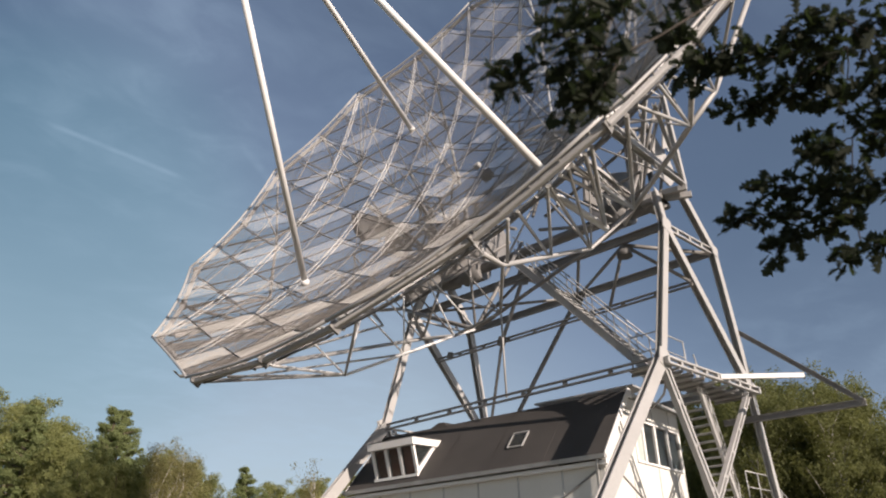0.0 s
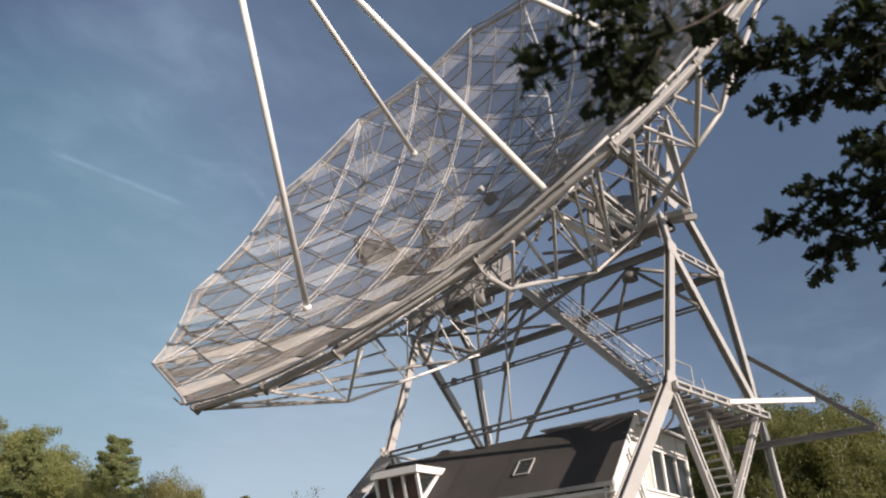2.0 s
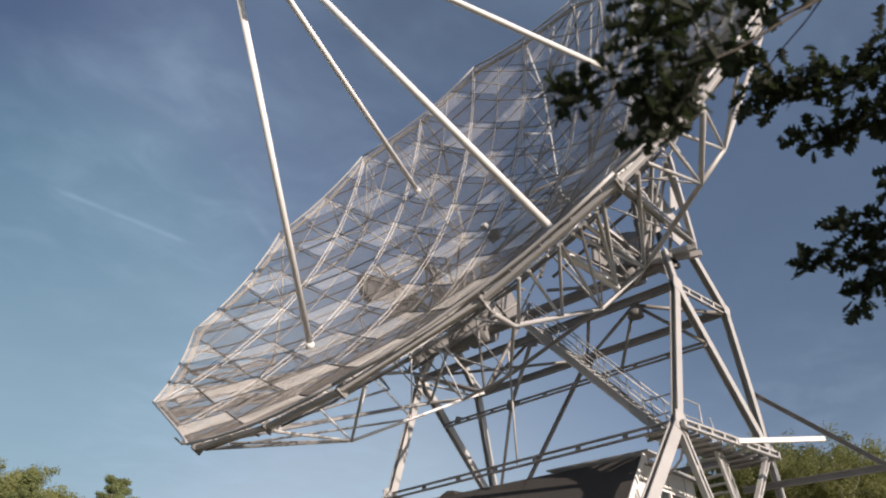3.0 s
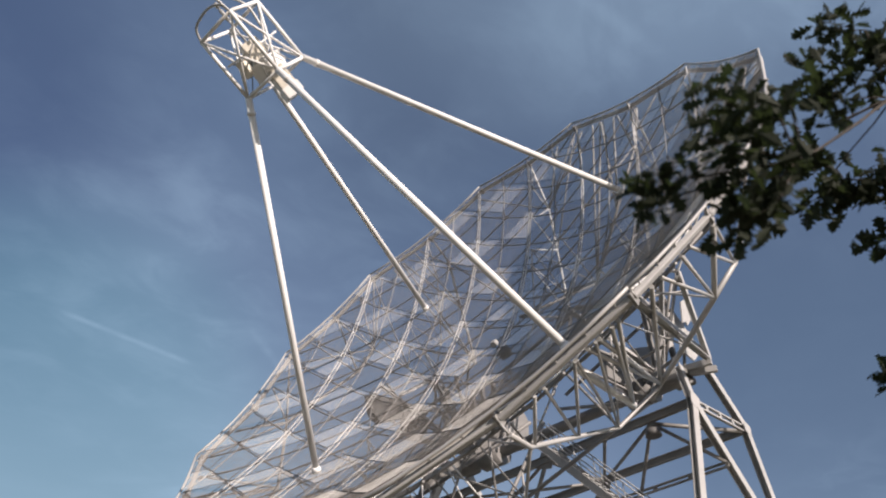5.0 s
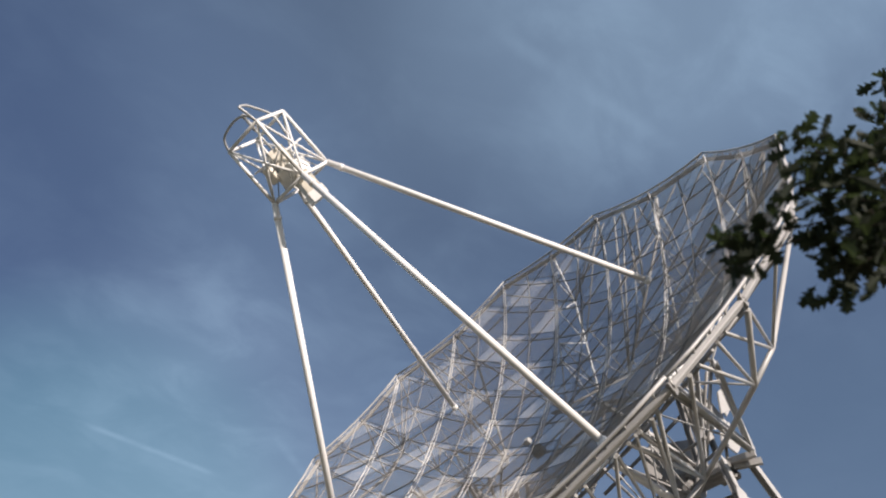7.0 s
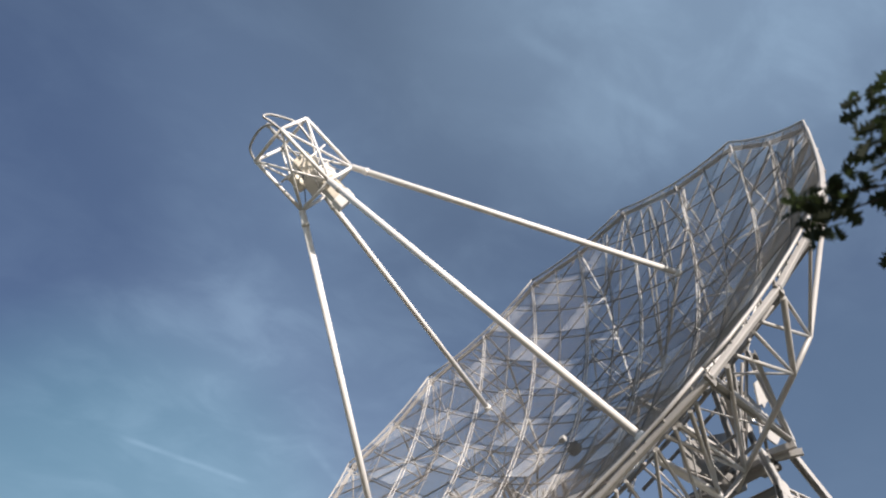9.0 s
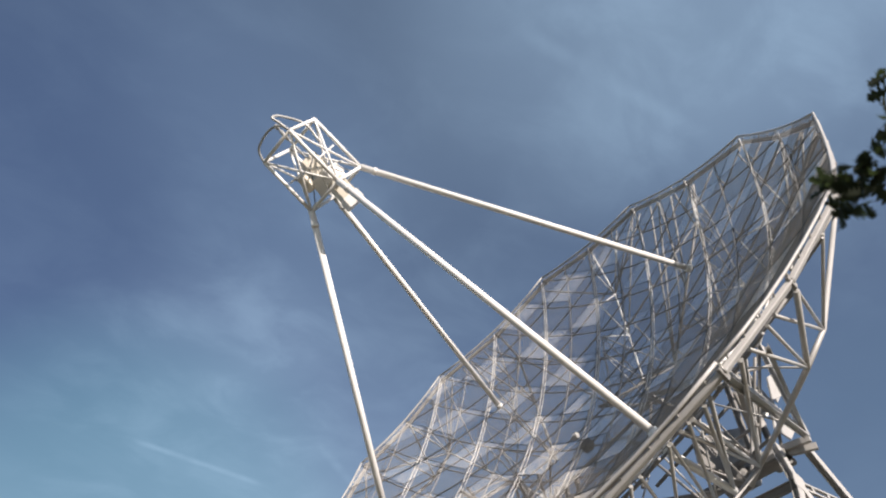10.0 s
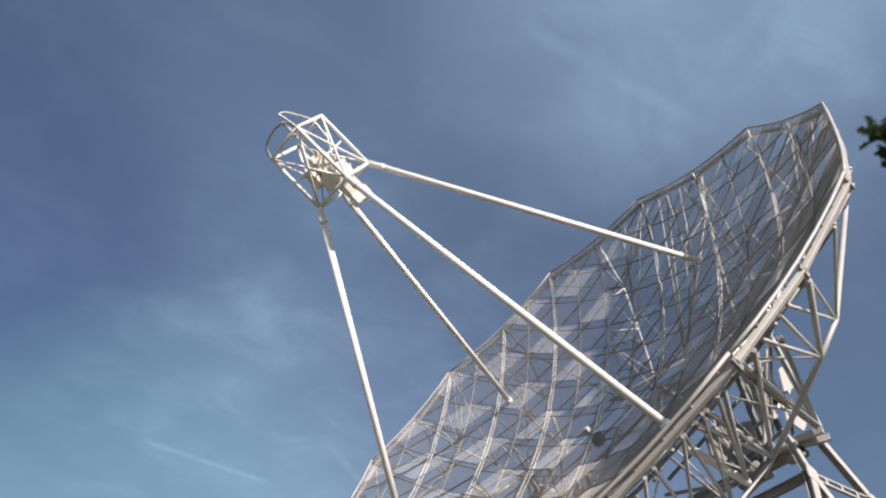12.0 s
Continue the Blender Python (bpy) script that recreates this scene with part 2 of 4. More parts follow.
def prism(bm, p, q, outline, hint=(0, 0, 1)):
    """An outline (across, up) carried from p to q."""
    p, q = Vector(p), Vector(q)
    d, a, b = ring_frame(p, q, hint)
    one = [bm.verts.new(p + a * x + b * y) for x, y in outline]
    two = [bm.verts.new(q + a * x + b * y) for x, y in outline]
    n = len(outline)
    for k in range(n):
        bm.faces.new((one[k], one[(k + 1) % n], two[(k + 1) % n], two[k]))
    bm.faces.new(one[::-1])
    bm.faces.new(two)


def bar(bm, p, q, w, h, hint=(0, 0, 1)):
    prism(bm, p, q, [(-w / 2, -h / 2), (w / 2, -h / 2), (w / 2, h / 2), (-w / 2, h / 2)], hint)


def h_beam(bm, p, q, w, h, t=0.025, hint=(0, 0, 1)):
    """A rolled steel joist: two flanges (across) and a web."""
    a, b, s = w / 2, h / 2, t / 2
    prism(bm, p, q, [(-a, -b), (a, -b), (a, -b + t), (s, -b + t), (s, b - t), (a, b - t), (a, b), (-a, b), (-a, b - t), (-s, b - t), (-s, -b + t), (-a, -b + t)], hint)


def block(bm, lo, hi, m=None):
    lo, hi = Vector(lo), Vector(hi)
    vs = [bm.verts.new(Vector((x, y, z))) for x in (lo.x, hi.x) for y in (lo.y, hi.y) for z in (lo.z, hi.z)]
    for f in ((0, 1, 3, 2), (4, 6, 7, 5), (0, 4, 5, 1), (2, 3, 7, 6), (0, 2, 6, 4), (1, 5, 7, 3)):
        bm.faces.new([vs[i] for i in f])
    if m is not None:
        for v in vs:
            v.co = m @ v.co
    return vs


def slab(bm, points, thick, normal):
    """A flat polygon of some thickness."""
    n = Vector(normal).normalized() * thick
    a = [bm.verts.new(Vector(p)) for p in points]
    b = [bm.verts.new(Vector(p) + n) for p in points]
    k = len(a)
    bm.faces.new(a[::-1])
    bm.faces.new(b)
    for i in range(k):
        bm.faces.new((a[i], a[(i + 1) % k], b[(i + 1) % k], b[i]))


# ---- the reflector: a 25 m dish tilted 31 degrees up ----
ELEV = radians(31.0)
VERTEX = Vector((0, 0, 15.97))
DS = Vector((-math.sin(ELEV), 0, math.cos(ELEV)))     # up along the dish
DW = Vector((0, 1, 0))                                # along the elevation axis
DZ = Vector((math.cos(ELEV), 0, math.sin(ELEV)))      # the dish's axis
FOCAL = 11.93
RIM = 12.5


def surf(s, w):
    return (s * s + w * w) / (4 * FOCAL)


def dp(s, w, z):
    return VERTEX + DS * s + DW * w + DZ * z


def on(s, w, lift=0.0):
    return dp(s, w, surf(s, w) + lift)


def polar(ang, r):
    """Plan place in the dish at an angle counted from its lowest point towards the near side."""
    b = radians(ang)
    return -r * math.cos(b), r * math.sin(b)


def pol(ang, r, z):
    return dp(*polar(ang, r), z)


# the rim has twelve sides, six short ones between six longer ones
SHORT = 13.4                                          # half the angle of a short side
CORNERS = [polar(60 * (k // 2) + (SHORT, 60 - SHORT)[k % 2], RIM) for k in range(12)]
SIDES = [(-math.cos(radians(30 * k)), math.sin(radians(30 * k)), RIM * math.cos(radians((30 - SHORT) if k % 2 else SHORT))) for k in range(12)]


def clip(poly):
    """A plan polygon cut off at the twelve-sided rim."""
    for nx, ny, far in SIDES:
        lim = far - 0.02
        out = []
        for i, p in enumerate(poly):
            q = poly[(i + 1) % len(poly)]
            dp_, dq = lim - (p[0] * nx + p[1] * ny), lim - (q[0] * nx + q[1] * ny)
            if dp_ >= 0:
                out.append(p)
            if (dp_ > 0) != (dq > 0) and abs(dp_ - dq) > 1e-9:
                t = dp_ / (dp_ - dq)
                out.append((p[0] + (q[0] - p[0]) * t, p[1] + (q[1] - p[1]) * t))
        poly = out
        if len(poly) < 3:
            return []
    return poly


dish = thing("radio_dish", VERTEX, "large grey steel mesh radio dish tilted on its tower", "radio telescope")
AW, AS = 1.53, 0.8833          # half diagonals of a rhombic panel

# rim: edge tube, box girder below it, short posts between them
GD = -0.215
for k in range(12):
    (s0, w0), (s1, w1) = CORNERS[k], CORNERS[(k + 1) % 12]
    bm = bmesh.new()
    pts = [on(s0 + (s1 - s0) * i / 6, w0 + (w1 - w0) * i / 6) for i in range(7)]
    pipe(bm, pts, 0.040)
    part("rim_tube", bm, steel_light, dish)
    f = 0.992
    for i in range(2):
        bm = bmesh.new()
        a, b = [(s0 + (s1 - s0) * t, w0 + (w1 - w0) * t) for t in (i / 2, (i + 1) / 2)]
        out = (DS * (s0 + s1) + DW * (w0 + w1)).normalized()
        bar(bm, on(a[0] * f, a[1] * f, GD), on(b[0] * f, b[1] * f, GD), 0.13, 0.16, DZ * 0.82 + out * 0.57)
        bmesh.ops.bevel(bm, geom=list(bm.edges), offset=0.02, segments=1, affect="EDGES")
        part("rim_girder", bm, steel_light, dish, "light grey box girder along the rim")
        bm = bmesh.new()
        bar(bm, on(a[0] * f, a[1] * f, GD + 0.14), on(a[0] * f, a[1] * f, GD - 0.16), 0.07, 0.22, DS)
        part("rim_joint", bm, steel, dish)
    for i in range(9):
        t = (i + 0.5) / 9
        s, w = s0 + (s1 - s0) * t, w0 + (w1 - w0) * t
        bm = bmesh.new(); tube(bm, on(s, w), on(s * f, w * f, GD + 0.1), 0.022, seg=6); part("rim_post", bm, steel_light, dish)

# ribs under the mesh: three families of lines of the triangular lattice
def inside(s, w, margin=0.05):
    return all(s * nx + w * ny <= far - margin for nx, ny, far in SIDES)


def line_span(s, w, ds, dw):
    """The stretch of a straight plan line that lies within the rim."""
    ts = [t * 0.05 for t in range(-300, 301) if inside(s + ds * t * 0.05, w + dw * t * 0.05)]
    return (ts[0], ts[-1]) if ts else None


for fam, (ds, dw) in enumerate(((1.0, 0.0), (0.5, 0.8660), (0.5, -0.8660))):
    for k in range(-8, 9):
        off = k * (1.51 if not fam else 1.53)
        s, w = -dw * off, ds * off
        span = line_span(s, w, ds, dw)
        if not span or span[1] - span[0] < 1.0:
            continue
        n = max(4, int((span[1] - span[0]) / 1.2))
        ps = [(s + ds * (span[0] + (span[1] - span[0]) * i / n), w + dw * (span[0] + (span[1] - span[0]) * i / n)) for i in range(n + 1)]
        main = fam == 0 and k % 2 == 0
        bm = bmesh.new()
        if main:
            # a main rib is a shallow ladder: two chords and short rungs
            pipe(bm, [on(*p, -0.07) for p in ps], 0.030, 6)
            pipe(bm, [on(*p, -0.20) for p in ps], 0.026, 6)
            for p, q in zip(ps, ps[1:]):
                for t in (0.0, 0.5):
                    a, b = p[0] + (q[0] - p[0]) * t, p[1] + (q[1] - p[1]) * t
                    tube(bm, on(a, b, -0.07), on(a, b, -0.20), 0.016, seg=5, caps=False)
        else:
            pipe(bm, [on(*p, -0.08 if not fam else -0.31 - 0.02 * fam) for p in ps], 0.026 if not fam else 0.032, 6)
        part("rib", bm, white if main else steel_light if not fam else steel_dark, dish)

# mesh panels: rhombic frames strung with wire, laid in three directions
def chord_in(poly, p, d):
    """Where the line p + t d crosses a convex plan polygon."""
    ts = []
    for (ax, ay), (bx, by) in zip(poly, poly[1:] + poly[:1]):
        ex, ey = bx - ax, by - ay
        den = d[0] * ey - d[1] * ex
        if abs(den) < 1e-9:
            continue
        u = ((ax - p[0]) * d[1] - (ay - p[1]) * d[0]) / den
        if -1e-6 <= u <= 1 + 1e-6:
            ts.append(((ax - p[0]) * ey - (ay - p[1]) * ex) / den)
    return (min(ts), max(ts)) if len(ts) > 1 and max(ts) - min(ts) > 0.03 else None


def strand(bm, p, q, half, across):
    """One flat strand of expanded metal, lying in the dish's surface."""
    d = (q - p).normalized()
    side = (across - d * across.dot(d)).normalized() * half
    up = d.cross(side) * 0.8
    rings = [[bm.verts.new(c + o) for o in (side, up, -side, -up)] for c in (p, q)]
    for k in range(4):
        bm.faces.new((rings[0][k], rings[0][(k + 1) % 4], rings[1][(k + 1) % 4], rings[1][k]))


def panel(poly, mat, *strings):
    poly = clip(poly)
    if len(poly) < 3:
        return
    area = sum(p[0] * q[1] - q[0] * p[1] for p, q in zip(poly, poly[1:] + poly[:1])) / 2
    if abs(area) < 0.05:
        return
    bm = bmesh.new()
    cs, cw = sum(p[0] for p in poly) / len(poly), sum(p[1] for p in poly) / len(poly)
    for d, pitch, wire in strings:
        nx, ny = -d[1], d[0]
        k = int(2.2 / pitch)
        for i in range(-k, k + 1):
            p = (cs + nx * pitch * (i + 0.5), cw + ny * pitch * (i + 0.5))
            span = chord_in(poly, p, d)
            if span:
                a, b = on(p[0] + d[0] * span[0], p[1] + d[1] * span[0]), on(p[0] + d[0] * span[1], p[1] + d[1] * span[1])
                strand(bm, a, b, wire, on(p[0] + nx * 0.1, p[1] + ny * 0.1) - on(p[0] - nx * 0.1, p[1] - ny * 0.1))
    ob = part("mesh_panel", bm, mat, dish)
    ob.data.materials.append(dark_line)
    bm = bmesh.new()
    bm.from_mesh(ob.data)
    old = len(bm.faces)
    for p, q in zip(poly, poly[1:] + poly[:1]):
        tube(bm, on(*p, 0.004) - VERTEX, on(*q, 0.004) - VERTEX, 0.013, seg=4, caps=False)
    bm.faces.ensure_lookup_table()
    for fc in bm.faces[old:]:
        fc.material_index = 1
    bm.to_mesh(ob.data)
    bm.free()


E1, E2, E0 = (0.5, 0.8660), (0.5, -0.8660), (1.0, 0.0)
for j in range(-18, 19, 3):
    for i in range(-10, 11):
        if (i + j) % 2 == 0:
            continue
        ci, cj = i, j - 1
        node = lambda di, dj: ((cj + dj) * AS, (ci + di) * AW)
        panel([node(0, 0), node(1, 1), node(0, 2), node(-1, 1)], mesh_fine, (E0, 0.046, 0.0046), (E1, 0.07, 0.0038))
        panel([node(0, 0), node(0, -2), node(1, -1), node(1, 1)], mesh_wire, (E2, 0.048, 0.0044), (E1, 0.060, 0.0044))
        panel([node(0, 0), node(-1, 1), node(-1, -1), node(0, -2)], mesh_wire, (E2, 0.048, 0.0044), (E1, 0.060, 0.0044))

# short standoffs that carry the panels above the ribs
for j in range(-14, 15):
    for i in range(-8, 9):
        s, w = j * AS, i * AW
        if (i + j) % 2 == 0 and inside(s, w, 0.5):
            bm = bmesh.new(); tube(bm, on(s, w, -0.02), on(s, w, -0.34), 0.024, seg=5); part("standoff", bm, steel_light, dish)

# light trusses behind two of the ribs, deepening from the rim towards the hub
DEPTH = ((0.0, -0.12), (1.4, -1.15), (2.9, -1.62), (4.6, -2.2), (6.4, -2.35))
for w in (-6.12, 6.12):
    span = line_span(0, w, 1, 0)
    low = [(span[1] - d, w, h) for d, h in DEPTH[::-1]]
    if w < 0:
        low = [(span[0] + d, w, h) for d, h in DEPTH] + low
    bm = bmesh.new()
    pipe(bm, [on(*p) for p in low], 0.031, 6)
    part("rib_chord", bm, steel_light, dish)
    for p, q in zip(low, low[1:]):
        s_mid = (p[0] + q[0]) / 2
        for a in (p, q):
            if a[2] < -0.5:
                bm = bmesh.new(); tube(bm, on(s_mid, w, -0.08), on(*a), 0.021, seg=6); part("rib_web", bm, steel_light, dish)

# back structure: six radial trusses, the nodes below the rim, and a ring
def rod(name, p, q, r, mat=steel_light, parent=dish, seg=8):
    bm = bmesh.new()
    tube(bm, p, q, r, seg=seg)
    return part(name, bm, mat, parent)


def truss(name, low, r, mat=steel_light):
    bm = bmesh.new()
    pipe(bm, [pol(*p) for p in low], r)
    part(name, bm, mat, dish)
    for i, p in enumerate(low):
        s, w = polar(p[0], p[1])
        rod("web_member", pol(*p), on(s, w, -0.35), 0.026, mat, seg=6)
        if i:
            rod("web_member", pol(*low[i - 1]), on(s, w, -0.35), 0.026, mat, seg=6)


def girder(ang):
    """A place on the rim girder."""
    b = radians(ang)
    far = min(lim / c for nx, ny, lim in SIDES for c in (ny * math.sin(b) - nx * math.cos(b),) if c > 0.5)
    s, w = polar(ang, far * 0.99)
    return on(s, w, GD - 0.1)


for k in range(6):
    a = 60 * k
    side = a in (60, 300)                      # the two trusses beside the bearings, on the lower half
    truss("radial_chord", [(a, 12.0, 2.6), (a, 10.67, 0.735), (a, 8.7, -0.6), (a, 6.7, -1.93), (a, 5.77, -2.6)], 0.07 if side else 0.042, steel_light if side else white)
    if a not in (60, 240):
        truss("lower_chord", [(a + 30, 12.2, 2.5), (a + 30, 10.97, 1.44), (a + 45, 6.45, -1.98), (a + 60, 6.7, -1.93)], 0.06)
        truss("lower_chord", [(a + 30, 10.97, 1.44), (a + 15, 6.45, -1.98), (a, 6.7, -1.93)], 0.045)
        low_a, low_b = pol(a + 30, 10.97, 1.44), pol(a + 45, 6.45, -1.98)
        for t, g in ((0.04, 34), (0.46, 35.2), (0.48, 39), (0.97, 39.2), (0.99, 41.6)):
            rod("web_member", low_a.lerp(low_b, t), girder(a + g), 0.040, seg=8)
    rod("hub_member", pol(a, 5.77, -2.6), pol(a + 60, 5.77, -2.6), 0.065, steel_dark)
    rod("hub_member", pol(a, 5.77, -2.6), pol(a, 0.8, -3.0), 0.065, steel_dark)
    rod("hub_member", pol(a, 5.77, -2.6), pol(a, 2.5, -0.3), 0.045, steel)
    rod("hub_member", pol(a + 45, 6.45, -1.98), pol(a + 60, 2.5, -0.3), 0.045, steel)
    if not side:
        rod("stay", pol(a + 15, 12.2, 2.75), pol(a, 10.67, 0.735), 0.035)
        rod("stay", pol(a - 15, 12.2, 2.75), pol(a, 10.67, 0.735), 0.035)
        rod("web_member", pol(a, 10.67, 0.735), girder(a - 8), 0.032, seg=6)
        rod("web_member", pol(a, 10.67, 0.735), girder(a - 13), 0.032, seg=6)
        rod("web_member", pol(a, 8.7, -0.6), girder(a - 13), 0.032, seg=6)
for sy in (1, -1):
    # edge truss beside each bearing: outer chord and the bars between it and the rim girder
    low, high, top = pol(60 * sy, 10.67, 0.735), pol(69.5 * sy, 10.25, 0.5), pol(90 * sy, 10.97, 1.44)
    bm = bmesh.new(); pipe(bm, [low, high, top, pol(112 * sy, 10.4, 0.6), pol(120 * sy, 10.67, 0.735)], 0.07); part("edge_chord", bm, steel_light, dish)
    for node, angles in ((low, (60, 54, 50.5)), (high, (60, 55.5, 68)), (top, (75, 83, 97, 105)), (pol(112 * sy, 10.4, 0.6), (112, 120))):
        for g in angles:
            rod("edge_bar", node, girder(g * sy), 0.042)
    rod("thick_strut", pol(40 * sy, 10.3, 1.9), pol(48 * sy, 7.6, -1.2), 0.10, white, seg=12)
    # bars that fan out from the strut's foot and the chord's upper node to the rim girder
    foot, node = pol(48 * sy, 7.6, -1.2), pol(60 * sy, 6.7, -1.93)
    for p, g, r in ((foot, 43.6, 0.05), (foot, 44.4, 0.05), (node, 42.0, 0.055), (node, 40.6, 0.045), (node, 49.0, 0.055)):
        rod("fan_bar", p, girder(g * sy), r)

# cradle between the dish and its two bearings
AX = dp(0, 0, -3.9)
for sy in (1, -1):
    tip = Vector((AX.x, 6.0 * sy, AX.z + 0.25))
    mid = Vector((AX.x, 4.3 * sy, AX.z + 0.25))
    for ang, rr, z, wd in ((47.5, 12.0, 2.75, 0.19), (53, 11.9, 2.4, 0.10), (84, 5.9, -0.9, 0.16), (102, 7.0, 0.4, 0.14), (120, 6.7, -1.93, 0.17), (90, 3.2, 0.0, 0.14)):
        bm = bmesh.new()
        h_beam(bm, tip if ang < 80 or ang > 110 else mid, pol(ang * sy, rr, z), wd, wd, 0.02, DW)
        part("cradle_beam", bm, steel_light, dish)
    for ang, rr, z in ((60, 6.7, -1.93), (120, 6.7, -1.93), (60, 5.77, -2.6), (120, 5.77, -2.6), (75, 3.0, -0.5), (105, 3.0, -0.5)):
        rod("cradle_strut", mid, pol(ang * sy, rr, z), 0.06, steel_dark)
    # gusset plates that gather the cradle's beams: corners in the dish (up, along its axis), and the place along the axle
    for plate, w in ((((4.46, -3.62), (4.14, -4.15), (3.16, -3.92), (3.62, -3.43)), 4.9),
                     (((3.02, -2.88), (3.65, -3.14), (3.31, -3.54), (2.86, -3.64), (1.94, -3.12)), 5.3),
                     (((1.13, -3.19), (2.07, -3.56), (1.80, -4.17), (1.33, -4.19), (0.87, -4.05), (0.52, -3.26)), 5.24),
                     (((2.88, -3.01), (3.68, -3.42), (3.15, -3.75), (2.50, -3.42)), 4.6),
                     (((1.69, -2.84), (2.17, -3.11), (1.66, -3.63), (1.13, -3.37)), 4.66)):
        bm = bmesh.new()
        slab(bm, [dp(a, w * sy, b) for a, b in plate], 0.05, DW * sy)
        part("cradle_plate", bm, steel_light, dish, "light grey gusset plate at the bearing")
    # long strip plate along the bearing beam, deep web between the bearing and the hub
    bm = bmesh.new()
    slab(bm, [dp(a, 4.95 * sy, b) for a, b in ((2.04, -2.59), (2.81, -2.97), (2.71, -4.09), (2.30, -4.68), (1.76, -4.44), (1.48, -3.86), (1.92, -3.24))], 0.04, DW * sy)
    part("strip_plate", bm, steel_light, dish, "light grey gusset plate at the bearing")
    bm = bmesh.new()
    slab(bm, [dp(a, 3.2 * sy, b) for a, b in ((-0.11, -1.92), (1.94, -3.23), (3.17, -4.07), (2.97, -4.75), (1.75, -5.23), (0.34, -4.18), (-0.98, -2.31))], 0.10, DW * sy)
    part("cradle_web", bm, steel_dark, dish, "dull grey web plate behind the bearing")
    for p, q, mat in (((3.34, -2.53), (1.36, -3.85), steel_light), ((4.12, -2.95), (2.10, -4.37), steel_dark), ((2.72, -2.21), (0.48, -3.44), steel)):
        bm = bmesh.new()
        h_beam(bm, dp(p[0], 4.2 * sy, p[1]), dp(q[0], 4.2 * sy, q[1]), 0.16, 0.18, 0.02, DW)
        part("bearing_beam", bm, mat, dish)
    bm = bmesh.new()
    hub = dp(2.9, 4.3 * sy, -3.7)
    for k, r in ((0.0, 0.30), (0.16, 0.30)):
        tube(bm, hub + DW * k, hub + DW * (k + 0.04), r, seg=20)
    tube(bm, hub, hub + DW * 0.2, 0.2, seg=16)
    part("cable_reel", bm, white, dish, "white cable reel behind the bearing")
    for p, q in (((0.8, 4.2, -3.6), (2.0, 5.9, -1.6)), ((0.6, 4.4, -3.6), (0.1, 5.3, -1.4)), ((3.4, 4.6, -3.6), (1.8, 5.4, -1.5)), ((0.2, 5.0, -4.0), (4.2, 4.9, -3.5)), ((0.1, 3.6, -3.6), (-2.4, 6.2, -1.9)), ((1.2, 3.0, -3.4), (-1.0, 5.6, -2.1))):
        rod("cradle_strut", dp(p[0], p[1] * sy, p[2]), dp(q[0], q[1] * sy, q[2]), 0.055, steel)
    bm = bmesh.new()
    h_beam(bm, dp(0.4, 2.6 * sy, -3.3), dp(-3.0, 4.4 * sy, -2.2), 0.2, 0.3, 0.03, DZ)
    part("cradle_beam", bm, steel_dark, dish)
    rod("bearing_drum", Vector((AX.x, 3.9 * sy, AX.z)), Vector((AX.x, 2.9 * sy, AX.z)), 0.48, steel_dark, seg=20)
rod("axle", Vector((AX.x, -4.2, AX.z)), Vector((AX.x, 4.2, AX.z)), 0.20, steel_dark, seg=14)

# feed legs and focus cabin
LEG_R, LEG_Z, CAB_R, CAB_Z = 7.44, 1.12, 1.145, 12.02
for k in range(4):
    a = -45 + 90 * k
    bm = bmesh.new()
    foot, top = pol(a, LEG_R, LEG_Z + 0.05), pol(a, CAB_R, CAB_Z)
    pipe(bm, [foot, top], 0.112, 40)
    leg = part("feed_leg", bm, white, dish, "white tubular feed support leg")
    bm = bmesh.new()
    tube(bm, foot.lerp(top, 0.955), foot.lerp(top, 0.965), 0.135, seg=16)
    part("collar", bm, white, leg)
    bm = bmesh.new()
    tube(bm, foot.lerp(top, -0.005), foot.lerp(top, 0.012), 0.15, seg=16)
    part("foot_flange", bm, white, leg)

cab = thing("focus_cabin", pol(0, 0, CAB_Z), "white tubular focus cabin frame above the dish", "antenna cabin")
TOPZ = 14.3
for k in range(4):
    a, b = -45 + 90 * k, 45 + 90 * k
    bm = bmesh.new(); tube(bm, pol(a, CAB_R, CAB_Z), pol(a, CAB_R, TOPZ), 0.065, seg=10); part("corner_post", bm, white, cab)
    for z in (CAB_Z, TOPZ):
        rod("frame_rail", pol(a, CAB_R, z), pol(b, CAB_R, z), 0.06, white, cab, 10)
    rod("cross_brace", pol(a, CAB_R, CAB_Z), pol(b, CAB_R, TOPZ), 0.04, white, cab)
    rod("cross_brace", pol(b, CAB_R, CAB_Z), pol(a, CAB_R, TOPZ), 0.04, white, cab)
    rod("inner_strut", pol(a, 0.85, 12.6), pol(b, 0.85, 13.2), 0.025, galv, cab)
def edge_hoop(a, b, shape):
    """A bent bar over one top edge of the cabin: places along the edge (0 to 1) and heights above it."""
    p, q = pol(a, CAB_R, TOPZ), pol(b, CAB_R, TOPZ)
    pts = [p.lerp(q, f) + DZ * h for f, h in shape]
    fine = []
    for k in range(len(pts) - 1):
        p0, p1, p2, p3 = pts[max(k - 1, 0)], pts[k], pts[k + 1], pts[min(k + 2, len(pts) - 1)]
        for t in (0.0, 0.25, 0.5, 0.75):
            fine.append(0.5 * (2 * p1 + (p2 - p0) * t + (2 * p0 - 5 * p1 + 4 * p2 - p3) * t * t + (3 * p1 - p0 - 3 * p2 + p3) * t ** 3))
    bm = bmesh.new()
    pipe(bm, fine + [pts[-1]], 0.042)
    part("hoop", bm, galv, cab, "grey bent hoop over the cabin")


